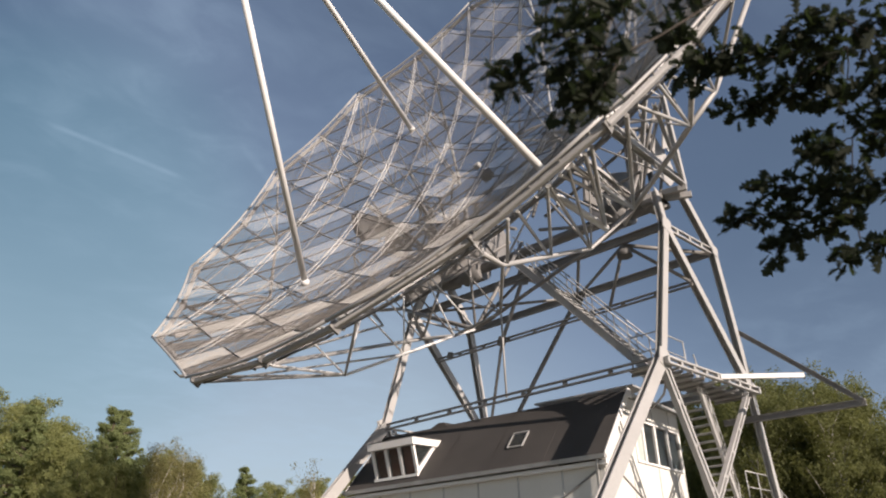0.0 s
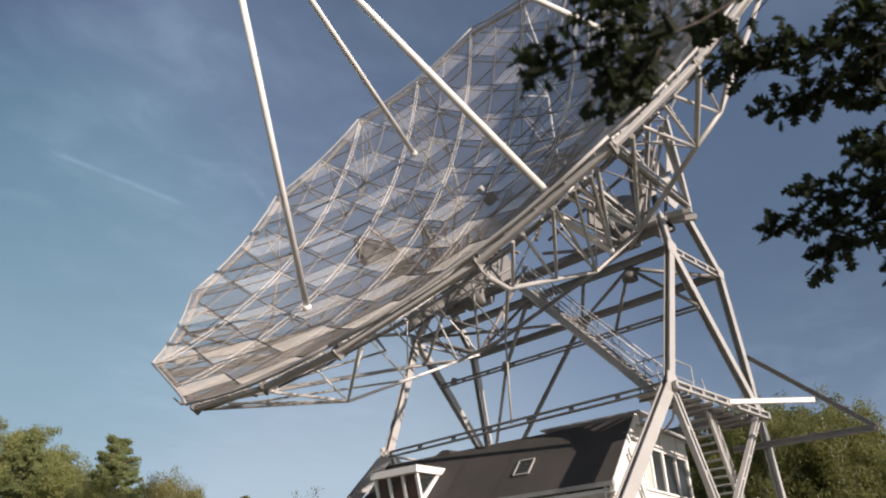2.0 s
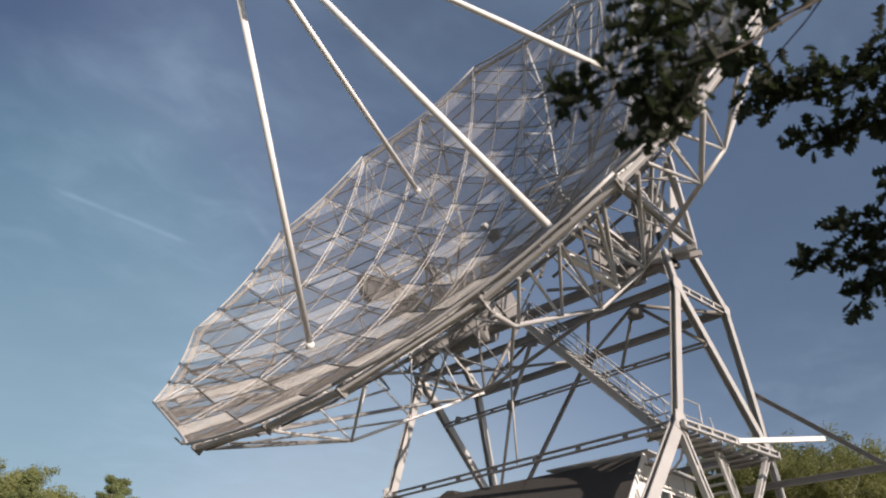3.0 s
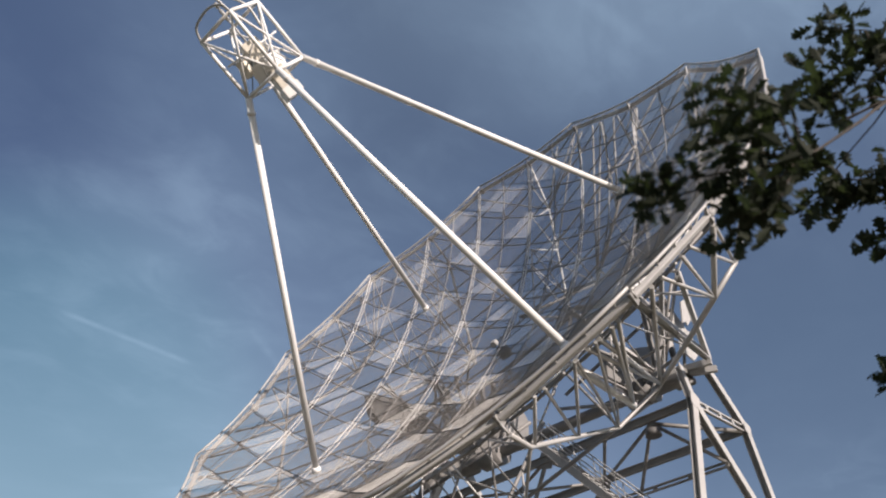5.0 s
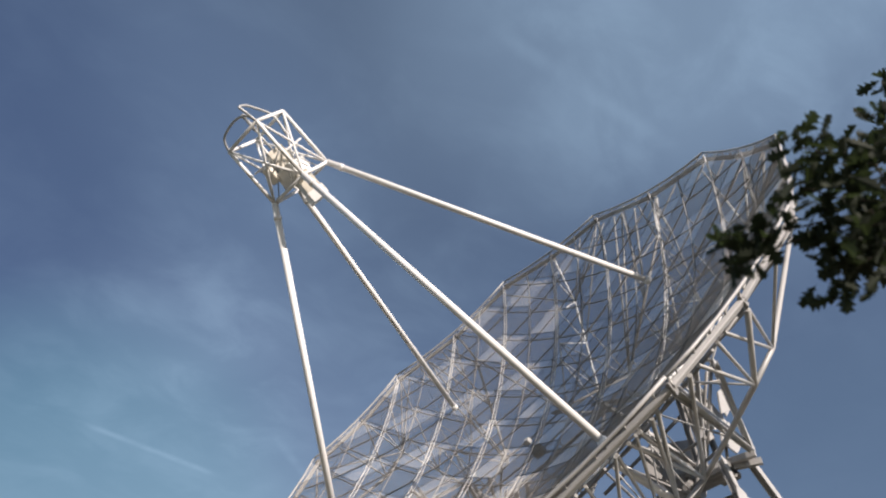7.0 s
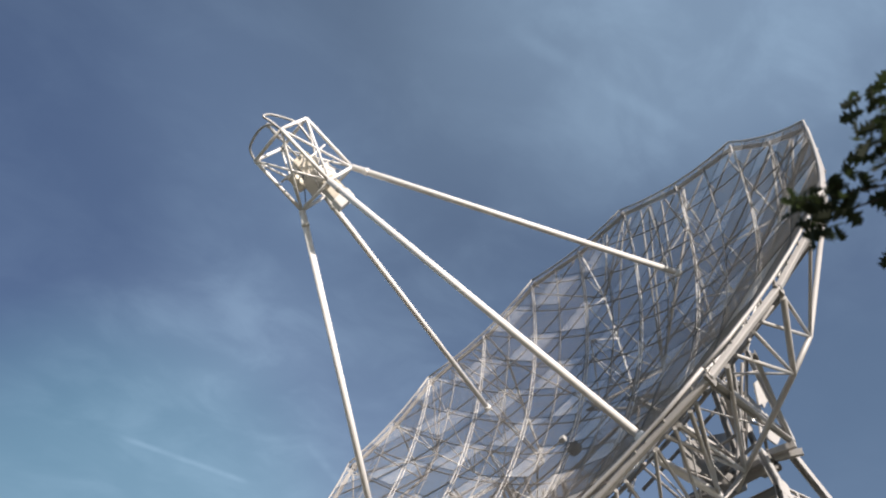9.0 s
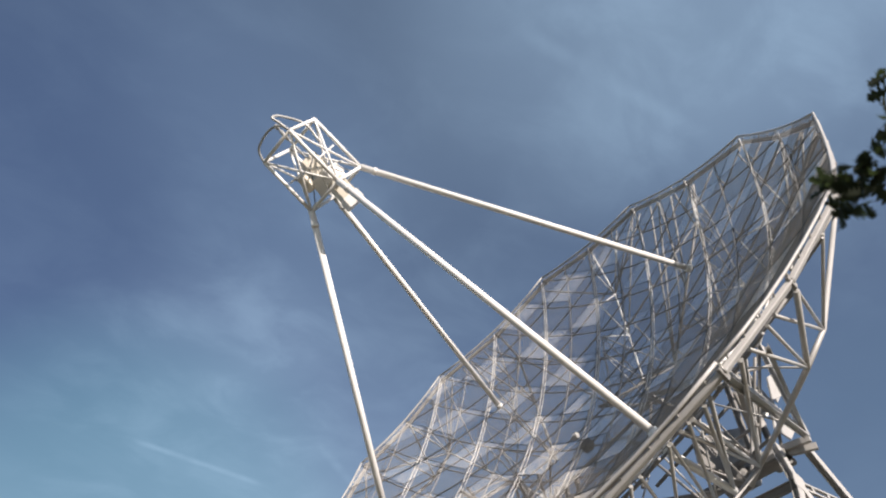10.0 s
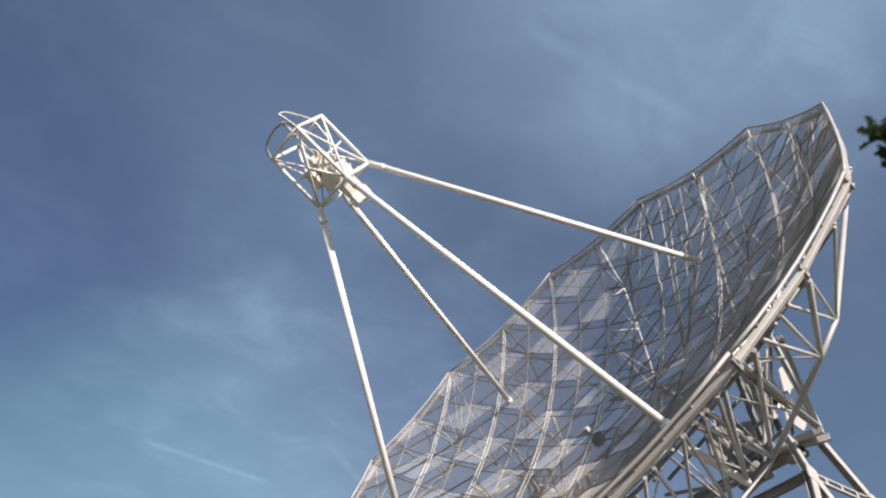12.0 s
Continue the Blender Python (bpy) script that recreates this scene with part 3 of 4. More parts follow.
edge_hoop(45, 135, ((0, 0), (-0.10, 0.46), (-0.15, 0.63), (0.0, 0.65), (0.2, 0.51), (0.595, -0.02), (0.52, -0.8)))
edge_hoop(-45, 45, ((0, 0), (0.097, 0.37), (0.305, 0.50), (0.637, 0.53), (0.905, 0.35), (1, 0)))


def dish_box(name, s, w, z0, z1, hs, hw, mat, parent, label="", turn=0.0):
    """A bevelled box in the dish's own directions, turned on the dish's axis."""
    bm = bmesh.new()
    block(bm, (-hs, -hw, z0), (hs, hw, z1))
    bmesh.ops.bevel(bm, geom=list(bm.edges), offset=0.02, segments=2, affect="EDGES")
    m = Matrix.Translation((s, w, 0)) @ Matrix.Rotation(radians(turn), 4, "Z")
    for v in bm.verts:
        v.co = dp(*(m @ v.co))
    return part(name, bm, mat, parent, label)


dish_box("receiver", 0.05, -0.05, 12.75, 13.45, 0.30, 0.30, beige, cab, "beige receiver housing", 40)
dish_box("receiver_base", -0.1, 0.1, 12.12, 12.7, 0.42, 0.40, white, cab, "white instrument box under the receiver")
dish_box("side_box", 0.45, 0.2, 12.3, 12.75, 0.14, 0.2, galv, cab)
dish_box("side_box", -0.5, -0.35, 12.5, 13.1, 0.12, 0.16, beige, cab)
for k, (a, r0, z0, r1, z1) in enumerate(((20, 0.8, 12.1, 0.3, 13.0), (70, 0.9, 12.2, 0.3, 12.9), (130, 0.8, 12.1, 0.35, 13.2), (200, 0.85, 12.1, 0.3, 12.8), (260, 0.8, 12.2, 0.3, 13.3), (310, 0.9, 12.1, 0.3, 12.9))):
    rod("cable", pol(a, r0, z0), pol(a + 25, r1, z1), 0.018, dark_line if k % 2 else galv, cab, 6)
for z in (12.1, 13.2):
    for a in (-45, 45):
        rod("floor_bar", pol(a, 1.0, z), pol(a + 180, 1.0, z), 0.03, white, cab)
dish_box("hatch", -0.40, 0.42, 11.5, 12.2, 0.27, 0.30, beige, cab, "tan box under the frame", 42)
dish_box("box_lid", -0.40, 0.42, 11.12, 11.5, 0.31, 0.35, white, cab, "white cap of the box", 42)
bm = bmesh.new(); tube(bm, pol(0, 0, 13.0), pol(0, 0, 15.0), 0.035); tube(bm, pol(0, 0, 14.35), pol(0, 0, 14.75), 0.07); tube(bm, pol(0, 0, 14.85), pol(0, 0, 15.02), 0.075)
part("antenna_rod", bm, galv, cab)

# drive gear behind the far half of the mesh: covers, a carrying beam with its bent pipe, and pale flanges
for outline in (((0.0, 0.78), (0.52, 0.21), (1.32, -0.63), (0.53, -0.99), (-0.56, -0.28), (-0.54, 0.24)), ((1.16, -0.69), (2.09, -1.60), (1.03, -2.39), (0.07, -1.48))):
    bm = bmesh.new()
    slab(bm, [dp(a, -6.2, b) for a, b in outline], 0.35, -DW)
    bmesh.ops.bevel(bm, geom=list(bm.edges), offset=0.02, segments=1, affect="EDGES")
    part("drive_cover", bm, steel_dark, dish, "dull grey sheet metal cover")
bm = bmesh.new(); h_beam(bm, dp(1.34, -6.2, -0.40), dp(3.23, -6.2, -1.18), 0.16, 0.18, 0.02, DW); part("drive_beam", bm, white, dish)
bm = bmesh.new(); pipe(bm, [dp(3.36, -6.2, -1.19), dp(3.36, -6.2, -1.5), dp(3.05, -6.2, -1.82), dp(2.51, -6.2, -2.02)], 0.07); part("bent_pipe", bm, steel_light, dish)
for a, b in ((1.06, -1.22), (0.95, -1.47), (0.88, -1.80), (0.42, -1.59), (0.17, -1.89), (1.47, -1.99), (2.04, -1.89), (2.44, -2.29), (2.45, -2.64), (0.43, -2.28)):
    bm = bmesh.new(); tube(bm, dp(a, -6.25, b), dp(a, -6.05, b), 0.085, seg=12); part("flange", bm, white, dish)
for p, q in (((1.3, -6.4, -0.6), (0.6, -5.7, 0.6)), ((3.2, -6.2, -1.2), (3.35, -5.8, -1.93)), ((1.6, -6.4, -1.9), (3.35, -5.8, -1.93)), ((0.2, -6.4, -1.0), (-0.2, -6.3, 0.8))):
    rod("drive_stay", dp(*p), dp(*q), 0.05, steel)

# at the dish's centre: a pale box in front of a dark round plate
bm = bmesh.new(); tube(bm, dp(-0.1, 0.15, -0.1), dp(-0.1, 0.15, -0.4), 0.24, seg=18); part("centre_plate", bm, dark_line, dish)
dish_box("centre_box", 0.22, -0.15, 0.02, 0.22, 0.11, 0.11, steel_light, dish, "small grey box at the centre of the dish")

# ---- the tower under the dish ----
tower = thing("telescope_tower", (-3.4, 0, 0), "light grey steel tower of splayed legs and cross beams", "steel tower")
HY = 5.65


def member(name, p, q, w, h, mat=steel_light, hint=(0, 1, 0), t=0.03, parent=tower, label=""):
    bm = bmesh.new()
    h_beam(bm, p, q, w, h, t, hint)
    return part(name, bm, mat, parent, label)


def double(name, p, q, gap, h, mat=steel, hint=(0, 0, 1), packs=9, parent=tower, thick=0.05):
    """Two flat bars side by side with packing plates between them."""
    p, q = Vector(p), Vector(q)
    d, a, b = ring_frame(p, q, hint)
    bm = bmesh.new()
    for s in (-1, 1):
        bar(bm, p + b * gap * s / 2, q + b * gap * s / 2, h, thick, hint)
    for i in range(packs + 1):
        c = p.lerp(q, (i + 0.02) / (packs + 0.04))
        bar(bm, c - d * 0.06, c + d * 0.06, h * 0.8, gap, hint)
    return part(name, bm, mat, parent)


def gusset(p, normal, size, mat=steel_light, parent=tower, name="gusset_plate"):
    """An eight-cornered plate at a joint."""
    n = Vector(normal).normalized()
    d, a, b = ring_frame(Vector(p), Vector(p) + n)
    bm = bmesh.new()
    pts = [Vector(p) + (a * math.cos(t) + b * math.sin(t)) * size * (1.0 if k % 2 else 0.78) for k, t in enumerate(math.pi * k / 4 + 0.3 for k in range(8))]
    slab(bm, pts, 0.03, n)
    return part(name, bm, mat, parent)


for sy in (1, -1):
    y = HY * sy
    K1, K2 = Vector((-0.47, y, 7.65)), Vector((-6.31, y, 7.78))
    N1, N2 = Vector((-2.05, y, 12.33)), Vector((-5.49, y, 12.47))
    T1, T2 = Vector((-2.6, y * 0.93, 13.95)), Vector((-4.1, y * 0.98, 14.2))
    for name, p, q in (("upper_column", T1, N1), ("column", N1, K1), ("upper_column", T2, N2), ("column", N2, K2), ("diagonal_leg", N1, K2)):
        member(name, p, q, 0.29, 0.21, hint=(0, 1, 0))
    for name, p, q, wd in (("splayed_leg", K1, (5.9, y, 0.9), 0.38), ("lower_leg", K2, (-7.3, y, 0.9), 0.22)):
        member(name, p, q, wd, 0.2, hint=(0, 1, 0))
    double("lower_leg", K1, (-3.95, y, 0.9), 0.20, 0.16, steel_light, packs=6, thick=0.09)
    double("lower_leg", K2, (0.65, y, 0.9), 0.15, 0.14, steel_light, packs=9, thick=0.06)
    double("tie_beam", N1, N2, 0.20, 0.1, steel_light, packs=4)
    double("knee_beam", K1 + Vector((0.1, 0.22 * sy, -0.1)), K2 + Vector((-0.2, 0.22 * sy, -0.1)), 0.17, 0.14, steel_light, packs=8)
    for p, s in ((K1, 0.36), (K2, 0.32), (N1, 0.33), (N2, 0.26)):
        gusset(p + Vector((0, 0.085 * sy, 0)), (0, sy, 0), s)
    # bearing: two channels on the tower's head, pedestal and shaft
    for z, dx in ((14.24, 0.14), (14.08, -0.16)):
        bm = bmesh.new()
        bar(bm, (-3.4 + dx, (4.15 if dx > 0 else 5.1) * sy, z), (-3.72 + dx, 5.98 * sy, z - 0.06), 0.16, 0.20)
        part("bearing_channel", bm, steel_light, tower)
    bm = bmesh.new()
    block(bm, (-3.85, min(4.5 * sy, 5.2 * sy), 13.75), (-2.95, max(4.5 * sy, 5.2 * sy), 13.98))
    bmesh.ops.bevel(bm, geom=list(bm.edges), offset=0.04, segments=2, affect="EDGES")
    part("bearing_pedestal", bm, steel_dark, tower)
    bm = bmesh.new()
    tube(bm, (-3.34, 3.6 * sy, 13.9), (-3.34, 5.2 * sy, 13.9), 0.26, seg=20)
    part("bearing_housing", bm, steel_dark, tower)
# members that tie the two side frames together
double("cross_beam", (-0.47, -HY, 7.62), (-0.47, HY, 7.62), 0.17, 0.12, steel, packs=7)
member("cross_beam", (-6.31, -HY, 7.78), (-6.31, HY, 7.78), 0.16, 0.22, steel, (0, 0, 1))
member("cross_beam", (-2.05, -HY, 12.33), (-2.05, HY, 12.33), 0.16, 0.26, steel, (0, 0, 1))
member("cross_beam", (-5.49, -HY, 12.47), (-5.49, HY, 12.47), 0.16, 0.26, steel, (0, 0, 1))
double("cross_beam", (-3.35, -HY, 10.7), (-3.35, HY, 10.7), 0.13, 0.1, steel, packs=9)
C1, C3, C2, C5 = Vector((-5.49, 0, 12.4)), Vector((-2.05, 0, 12.3)), Vector((-2.05, 4.15, 12.15)), Vector((-3.35, -2.2, 10.7))
for p, q in ((C1, (-6.31, -4.6, 7.9)), (C3, C5), (C5, (-6.0, -5.3, 7.9))):
    double("brace", p, q, 0.12, 0.08, steel, packs=8)
for p, q, r in ((C2, C1, 0.06), (C2, (-3.35, 2.6, 10.7), 0.06), (C2, (-5.49, HY, 12.4), 0.07), (C2, (-3.3, HY, 10.75), 0.06), (C3, (-5.49, -HY, 12.4), 0.06), (C1, (-2.05, 2.4, 12.2), 0.06), (C3, C1, 0.07), ((-2.05, -4.15, 12.15), C1, 0.06)):
    bm = bmesh.new(); tube(bm, p, q, r); part("brace", bm, steel, tower)
bm = bmesh.new(); tube(bm, (-0.75, -0.1, 11.6), (-0.75, -0.1, 7.7), 0.035); part("hanger_rod", bm, steel_light, tower)
gusset(C1 + Vector((0, 0, -0.1)), (1, 0, 0), 0.35, steel); gusset(C3, (1, 0, 0), 0.38, steel); gusset(C5, (1, 0, 0), 0.26, steel)
gusset((-3.35, -4.9, 10.75), (1, 0, 0), 0.2, steel)
bm = bmesh.new(); tube(bm, C2 + Vector((0, 0, -0.42)), C2 + Vector((0, 0, -0.2)), 0.26, 0.22, seg=18); part("guide_pulley", bm, dark_line, tower, "dark round pulley under a joint")
# outrigger and white pole on the near side
member("outrigger_beam", (-6.3, 4.6, 6.8), (-6.3, 9.0, 6.7), 0.14, 0.2, steel, (0, 0, 1))
member("outrigger_stay", (-6.28, 5.5, 9.86), (-6.28, 8.95, 6.72), 0.12, 0.16, steel, (0, 0, 1))
bm = bmesh.new(); bar(bm, (-3.6, 5.9, 7.63), (-5.44, 7.7, 7.63), 0.12, 0.14); part("white_pole", bm, white, tower, "white square pole reaching out of the walkway")
for x in (6.0, -3.95, 0.65, -7.3):
    for sy in (1, -1):
        bm = bmesh.new()
        block(bm, (x - 0.6, sy * HY - 0.22, 0.35), (x + 0.6, sy * HY + 0.22, 1.0))
        bog = part("wheel_bogie", bm, steel, tower)
        bm = bmesh.new()
        for dx in (-0.35, 0.35):
            tube(bm, (x + dx, sy * HY - 0.08, 0.33), (x + dx, sy * HY + 0.08, 0.33), 0.3, seg=20)
        part("wheel_pair", bm, galv, bog)

bm = bmesh.new(); pipe(bm, [(-0.89, 5.45, 7.47), (-1.42, 5.2, 7.23), (-1.81, 4.9, 7.03), (-2.16, 4.5, 6.92), (-2.35, 4.2, 6.85), (-2.34, 4.0, 6.77)], 0.035); part("hose", bm, steel, tower, "grey hose hanging from the knee to the cabin")
# brackets under the knee beam
for i in range(7):
    bm = bmesh.new(); bar(bm, (-1.0 - 0.75 * i, 5.5, 7.42), (-1.0 - 0.75 * i, 5.9, 7.42), 0.05, 0.06); part("bracket", bm, steel_light, tower)
# ---- walkway and stairs ----
walkway = thing("walkway", (-3.4, 5.2, 7.6), "grated steel walkway with tubular handrail at the tower's knee", "walkway")
bm = bmesh.new(); block(bm, (-6.2, 4.55, 7.50), (-0.6, 5.45, 7.55)); part("deck", bm, galv, walkway)
for i in range(9):
    x = -0.8 - 0.66 * i
    bm = bmesh.new(); bar(bm, (x, 4.5, 7.45), (x, 5.75, 7.45), 0.05, 0.08); part("joist", bm, steel, walkway)


def handrail(points, parent, height=1.0, posts=5, ends=True, r=0.022, mid=True):
    """A tubular rail along points on the deck, with posts; returns nothing."""
    pts = [Vector(p) for p in points]
    up = Vector((0, 0, height))
    bm = bmesh.new(); pipe(bm, [p + up for p in pts], r); part("top_rail", bm, galv, parent)
    if mid:
        bm = bmesh.new(); pipe(bm, [p + up * 0.5 for p in pts], r * 0.8); part("mid_rail", bm, galv, parent)
    for p, q in zip(pts, pts[1:]):
        n = max(1, round((q - p).length / 1.1))
        for i in range(n + 1):
            c = p.lerp(q, i / n)
            bm = bmesh.new(); tube(bm, c, c + up, r); part("rail_post", bm, galv, parent)


handrail([(-0.75, 4.6, 7.55), (-0.75, 5.5, 7.55), (-2.3, 5.5, 7.55)], walkway, 1.0)
handrail([(-2.6, 4.55, 7.55), (-6.1, 4.55, 7.55)], walkway, 1.0)


def stair(name, foot, head, side, width, treads, label, rail=(1, 1)):
    """A steep steel stair: two channel stringers, open treads, tubular rails."""
    foot, head, side = Vector(foot), Vector(head), Vector(side).normalized()
    st = thing(name, foot, label, "staircase")
    for s in (-1, 1):
        off = side * s * width / 2
        bm = bmesh.new(); h_beam(bm, foot + off, head + off, 0.09, 0.24, 0.018, (0, 0, 1)); part("stringer", bm, steel_light, st)
    run = (head - foot); run.z = 0; run.normalize()
    for i in range(1, treads):
        c = foot.lerp(head, i / treads)
        bm = bmesh.new()
        bar(bm, c - side * (width / 2 - 0.05), c + side * (width / 2 - 0.05), 0.24, 0.035, (0, 0, 1))
        part("tread", bm, galv, st)
    for s, use in zip((-1, 1), rail):
        if not use:
            continue
        off = side * s * width / 2
        up = Vector((0, 0, 0.95))
        for f in (1.0, 0.52):
            bm = bmesh.new(); tube(bm, foot + off + up * f, head + off + up * f, 0.021); part("handrail", bm, galv, st)
        for i in range(7):
            c = foot.lerp(head, (i + 0.3) / 6.6) + off
            bm = bmesh.new(); tube(bm, c, c + up, 0.018); part("rail_post", bm, galv, st)
    return st


stair("upper_staircase", (-1.2, 5.0, 7.55), (-1.2, 0.6, 12.35), (1, 0, 0), 0.75, 22, "open steel stair climbing under the dish with tubular rails")
stair("lower_staircase", (-5.05, 4.85, 3.6), (-3.42, 4.85, 7.5), (0, 1, 0), 0.82, 17, "steep open steel stair down from the walkway")
landing = thing("lower_landing", (-8, 4.8, 4.4), "steel landing with tubular rails behind the tower", "landing")
bm = bmesh.new(); block(bm, (-8.9, 4.3, 4.25), (-5.4, 5.1, 4.31)); part("deck", bm, galv, landing)
handrail([(-6.9, 4.75, 4.31), (-8.8, 4.75, 4.31), (-11.4, 4.75, 3.0)], landing, 1.0)
for x in (-8.7, -7.0):
    for y in (4.4, 5.0):
        bm = bmesh.new(); bar(bm, (x, y, 0), (x, y, 4.25), 0.1, 0.1); part("post", bm, steel, landing)

# ---- the cabin between the tower's legs ----
HYAW = radians(5.0)
HA = Vector((math.sin(HYAW), -math.cos(HYAW), 0))       # along the ridge, away from the gable
HB = Vector((-math.cos(HYAW), -math.sin(HYAW), 0))      # across, from the eave to the back
HO = Vector((0.42, 4.08, 0))


def hp(al, ac, z):
    return HO + HA * al + HB * ac + Vector((0, 0, z))


def house_box(bm, a, b):
    vs = block(bm, a, b)
    for v in vs:
        v.co = hp(*v.co)


def house_slab(bm, pts, thick, n):
    nn = (hp(*n) - hp(0, 0, 0))
    slab(bm, [hp(*p) for p in pts], thick, nn)


cabin = thing("control_cabin", hp(4.8, 2.8, 0), "cream panelled cabin with black felt roof, dormer and skylight", "building")
SL, LEN, EAVE, RIDGE_AC, RIDGE_Z, BACK = 1.10, 9.75, 5.14, 1.88, 7.2, 5.8
RN = (0, -SL, 1)                                     # roof normal
bm = bmesh.new(); house_box(bm, (0.15, 0.22, 1.6), (LEN - 0.15, 0.30, EAVE - 0.05)); wall = part("wall", bm, wall_paint, cabin)
# wall panels on the eave side, with joints between them
edges_al = [0.16, 1.5, 2.98, 4.41, 5.74, 7.11, 8.42, LEN - 0.16]
for a0, a1 in zip(edges_al, edges_al[1:]):
    bm = bmesh.new(); house_box(bm, (a0 + 0.02, 0.19, 1.6), (a1 - 0.02, 0.222, EAVE - 0.1)); part("wall_panel", bm, wall_paint, wall)
for a0, w in ((1.5, 0.05), (2.98, 0.05), (4.41, 0.05), (5.74, 0.05), (7.11, 0.05), (8.42, 0.05)):
    bm = bmesh.new(); house_box(bm, (a0 - w / 2, 0.175, 1.6), (a0 + w / 2, 0.19, EAVE - 0.1)); part("cover_strip", bm, galv, wall)
bm = bmesh.new(); house_box(bm, (0.15, BACK - 0.1, 1.6), (LEN - 0.15, BACK, 7.2)); part("wall", bm, wall_paint, cabin)
bm = bmesh.new(); house_slab(bm, [(LEN - 0.25, 0.25, 1.6), (LEN - 0.25, 0.25, EAVE), (LEN - 0.25, RIDGE_AC, RIDGE_Z - 0.1), (LEN - 0.25, BACK, 7.2), (LEN - 0.25, BACK, 1.6)], 0.1, (1, 0, 0)); part("wall", bm, wall_paint, cabin)
# gable: strips round the window opening
WZ0, WZ1, WA0, WA1 = 5.30, 6.47, 2.31, 5.6
for poly in ([(0.15, 0.25, 1.6), (0.15, BACK, 1.6), (0.15, BACK, WZ0), (0.15, 0.25, WZ0)],
             [(0.15, WA1, WZ0), (0.15, BACK, WZ0), (0.15, BACK, 7.2), (0.15, WA1, 7.2)],
             [(0.15, 0.42, WZ0), (0.15, WA0, WZ0), (0.15, WA0, WZ1), (0.15, 1.42, WZ1)],
             [(0.15, 1.42, WZ1), (0.15, WA1, WZ1), (0.15, WA1, 7.2), (0.15, RIDGE_AC, 7.08)]):
    bm = bmesh.new(); house_slab(bm, poly, 0.12, (1, 0, 0)); part("gable_wall", bm, wall_paint, cabin)
for ac in (1.9, 3.72, 5.0):
    bm = bmesh.new(); house_box(bm, (0.135, ac - 0.012, 1.6), (0.149, ac + 0.012, WZ0 - 0.08)); part("cover_strip", bm, galv, cabin)
    bm = bmesh.new(); house_box(bm, (0.135, ac - 0.012, WZ1 + 0.08), (0.149, ac + 0.012, 7.15)); part("cover_strip", bm, galv, cabin)
gw = bmesh.new(); house_box(gw, (0.10, WA0 - 0.05, WZ0 - 0.06), (0.16, WA1 + 0.05, WZ0)); gwin = part("window", gw, white, cabin)
bm = bmesh.new(); house_box(bm, (0.10, WA0 - 0.05, WZ1), (0.16, WA1 + 0.05, WZ1 + 0.07)); part("window_head", bm, white, gwin)
posts = [WA0, 2.88, 3.74, 4.68, WA1]
for ac in posts:
    bm = bmesh.new(); house_box(bm, (0.11, ac - 0.055, WZ0), (0.19, ac + 0.055, WZ1)); part("window_post", bm, white, gwin)
pale = material("pale_green_board", (0.42, 0.48, 0.45), 0.4)
for i, (a0, a1) in enumerate(zip(posts, posts[1:])):
    bm = bmesh.new(); house_box(bm, (0.17, a0 + 0.05, WZ0), (0.18, a1 - 0.05, WZ1)); part("pane", bm, pale if i == 0 else glass, gwin)
bm = bmesh.new(); house_box(bm, (0.2, 0.4, 2.0), (0.24, BACK - 0.2, 2.05)); part("floor_edge", bm, dark, cabin)
bm = bmesh.new(); house_box(bm, (2.4, 1.7, 2.1), (2.45, BACK - 0.2, 6.9)); part("inner_wall", bm, dark, cabin)
bm = bmesh.new(); house_box(bm, (0.2, 0.3, 1.6), (LEN - 0.3, BACK - 0.15, 1.7)); part("floor", bm, dark, cabin)
# roof: steep felt slope in sheets, flat top behind it
sheets = [0.0, 1.95, 3.9, 5.85, 7.8, LEN]
for a0, a1 in zip(sheets, sheets[1:]):
    bm = bmesh.new(); house_slab(bm, [(a0, -0.02, EAVE), (a1 + 0.04, -0.02, EAVE), (a1 + 0.04, RIDGE_AC, RIDGE_Z), (a0, RIDGE_AC, RIDGE_Z)], 0.09 + 0.006 * (a0 > 1) * (int(a0) % 2), RN)
    part("roof_sheet", bm, roofing, cabin)
bm = bmesh.new(); house_box(bm, (0.0, RIDGE_AC, RIDGE_Z - 0.06), (LEN, BACK + 0.1, RIDGE_Z + 0.04)); part("flat_roof", bm, galv, cabin)
bm = bmesh.new(); house_box(bm, (-0.1, 2.05, 7.42), (3.35, 2.88, 7.47)); part("roof_plate", bm, steel_light, cabin, "grey metal plate over the flat roof")
for al in (0.3, 3.3):
    bm = bmesh.new(); house_box(bm, (al, 2.75, 7.2), (al + 0.1, 2.85, 7.42)); part("plate_foot", bm, galv, cabin)
# verge boards, gutter, downpipe
for al in (-0.03, LEN):
    bm = bmesh.new()
    house_slab(bm, [(al, -0.08, EAVE - 0.14), (al, -0.08, EAVE + 0.1), (al, RIDGE_AC, RIDGE_Z + 0.14), (al, RIDGE_AC + 0.2, RIDGE_Z + 0.1), (al, RIDGE_AC + 0.2, RIDGE_Z - 0.16), (al, RIDGE_AC, RIDGE_Z - 0.12)], 0.035, (1, 0, 0))
    part("verge_board", bm, white, cabin)
bm = bmesh.new()
house_slab(bm, [(-0.04, -0.18, EAVE - 0.06), (-0.04, -0.02, EAVE - 0.06), (-0.04, -0.02, EAVE + 0.06), (-0.04, -0.2, EAVE + 0.05)], LEN + 0.1, (1, 0, 0)); part("gutter", bm, galv, cabin, "light grey gutter along the eave")
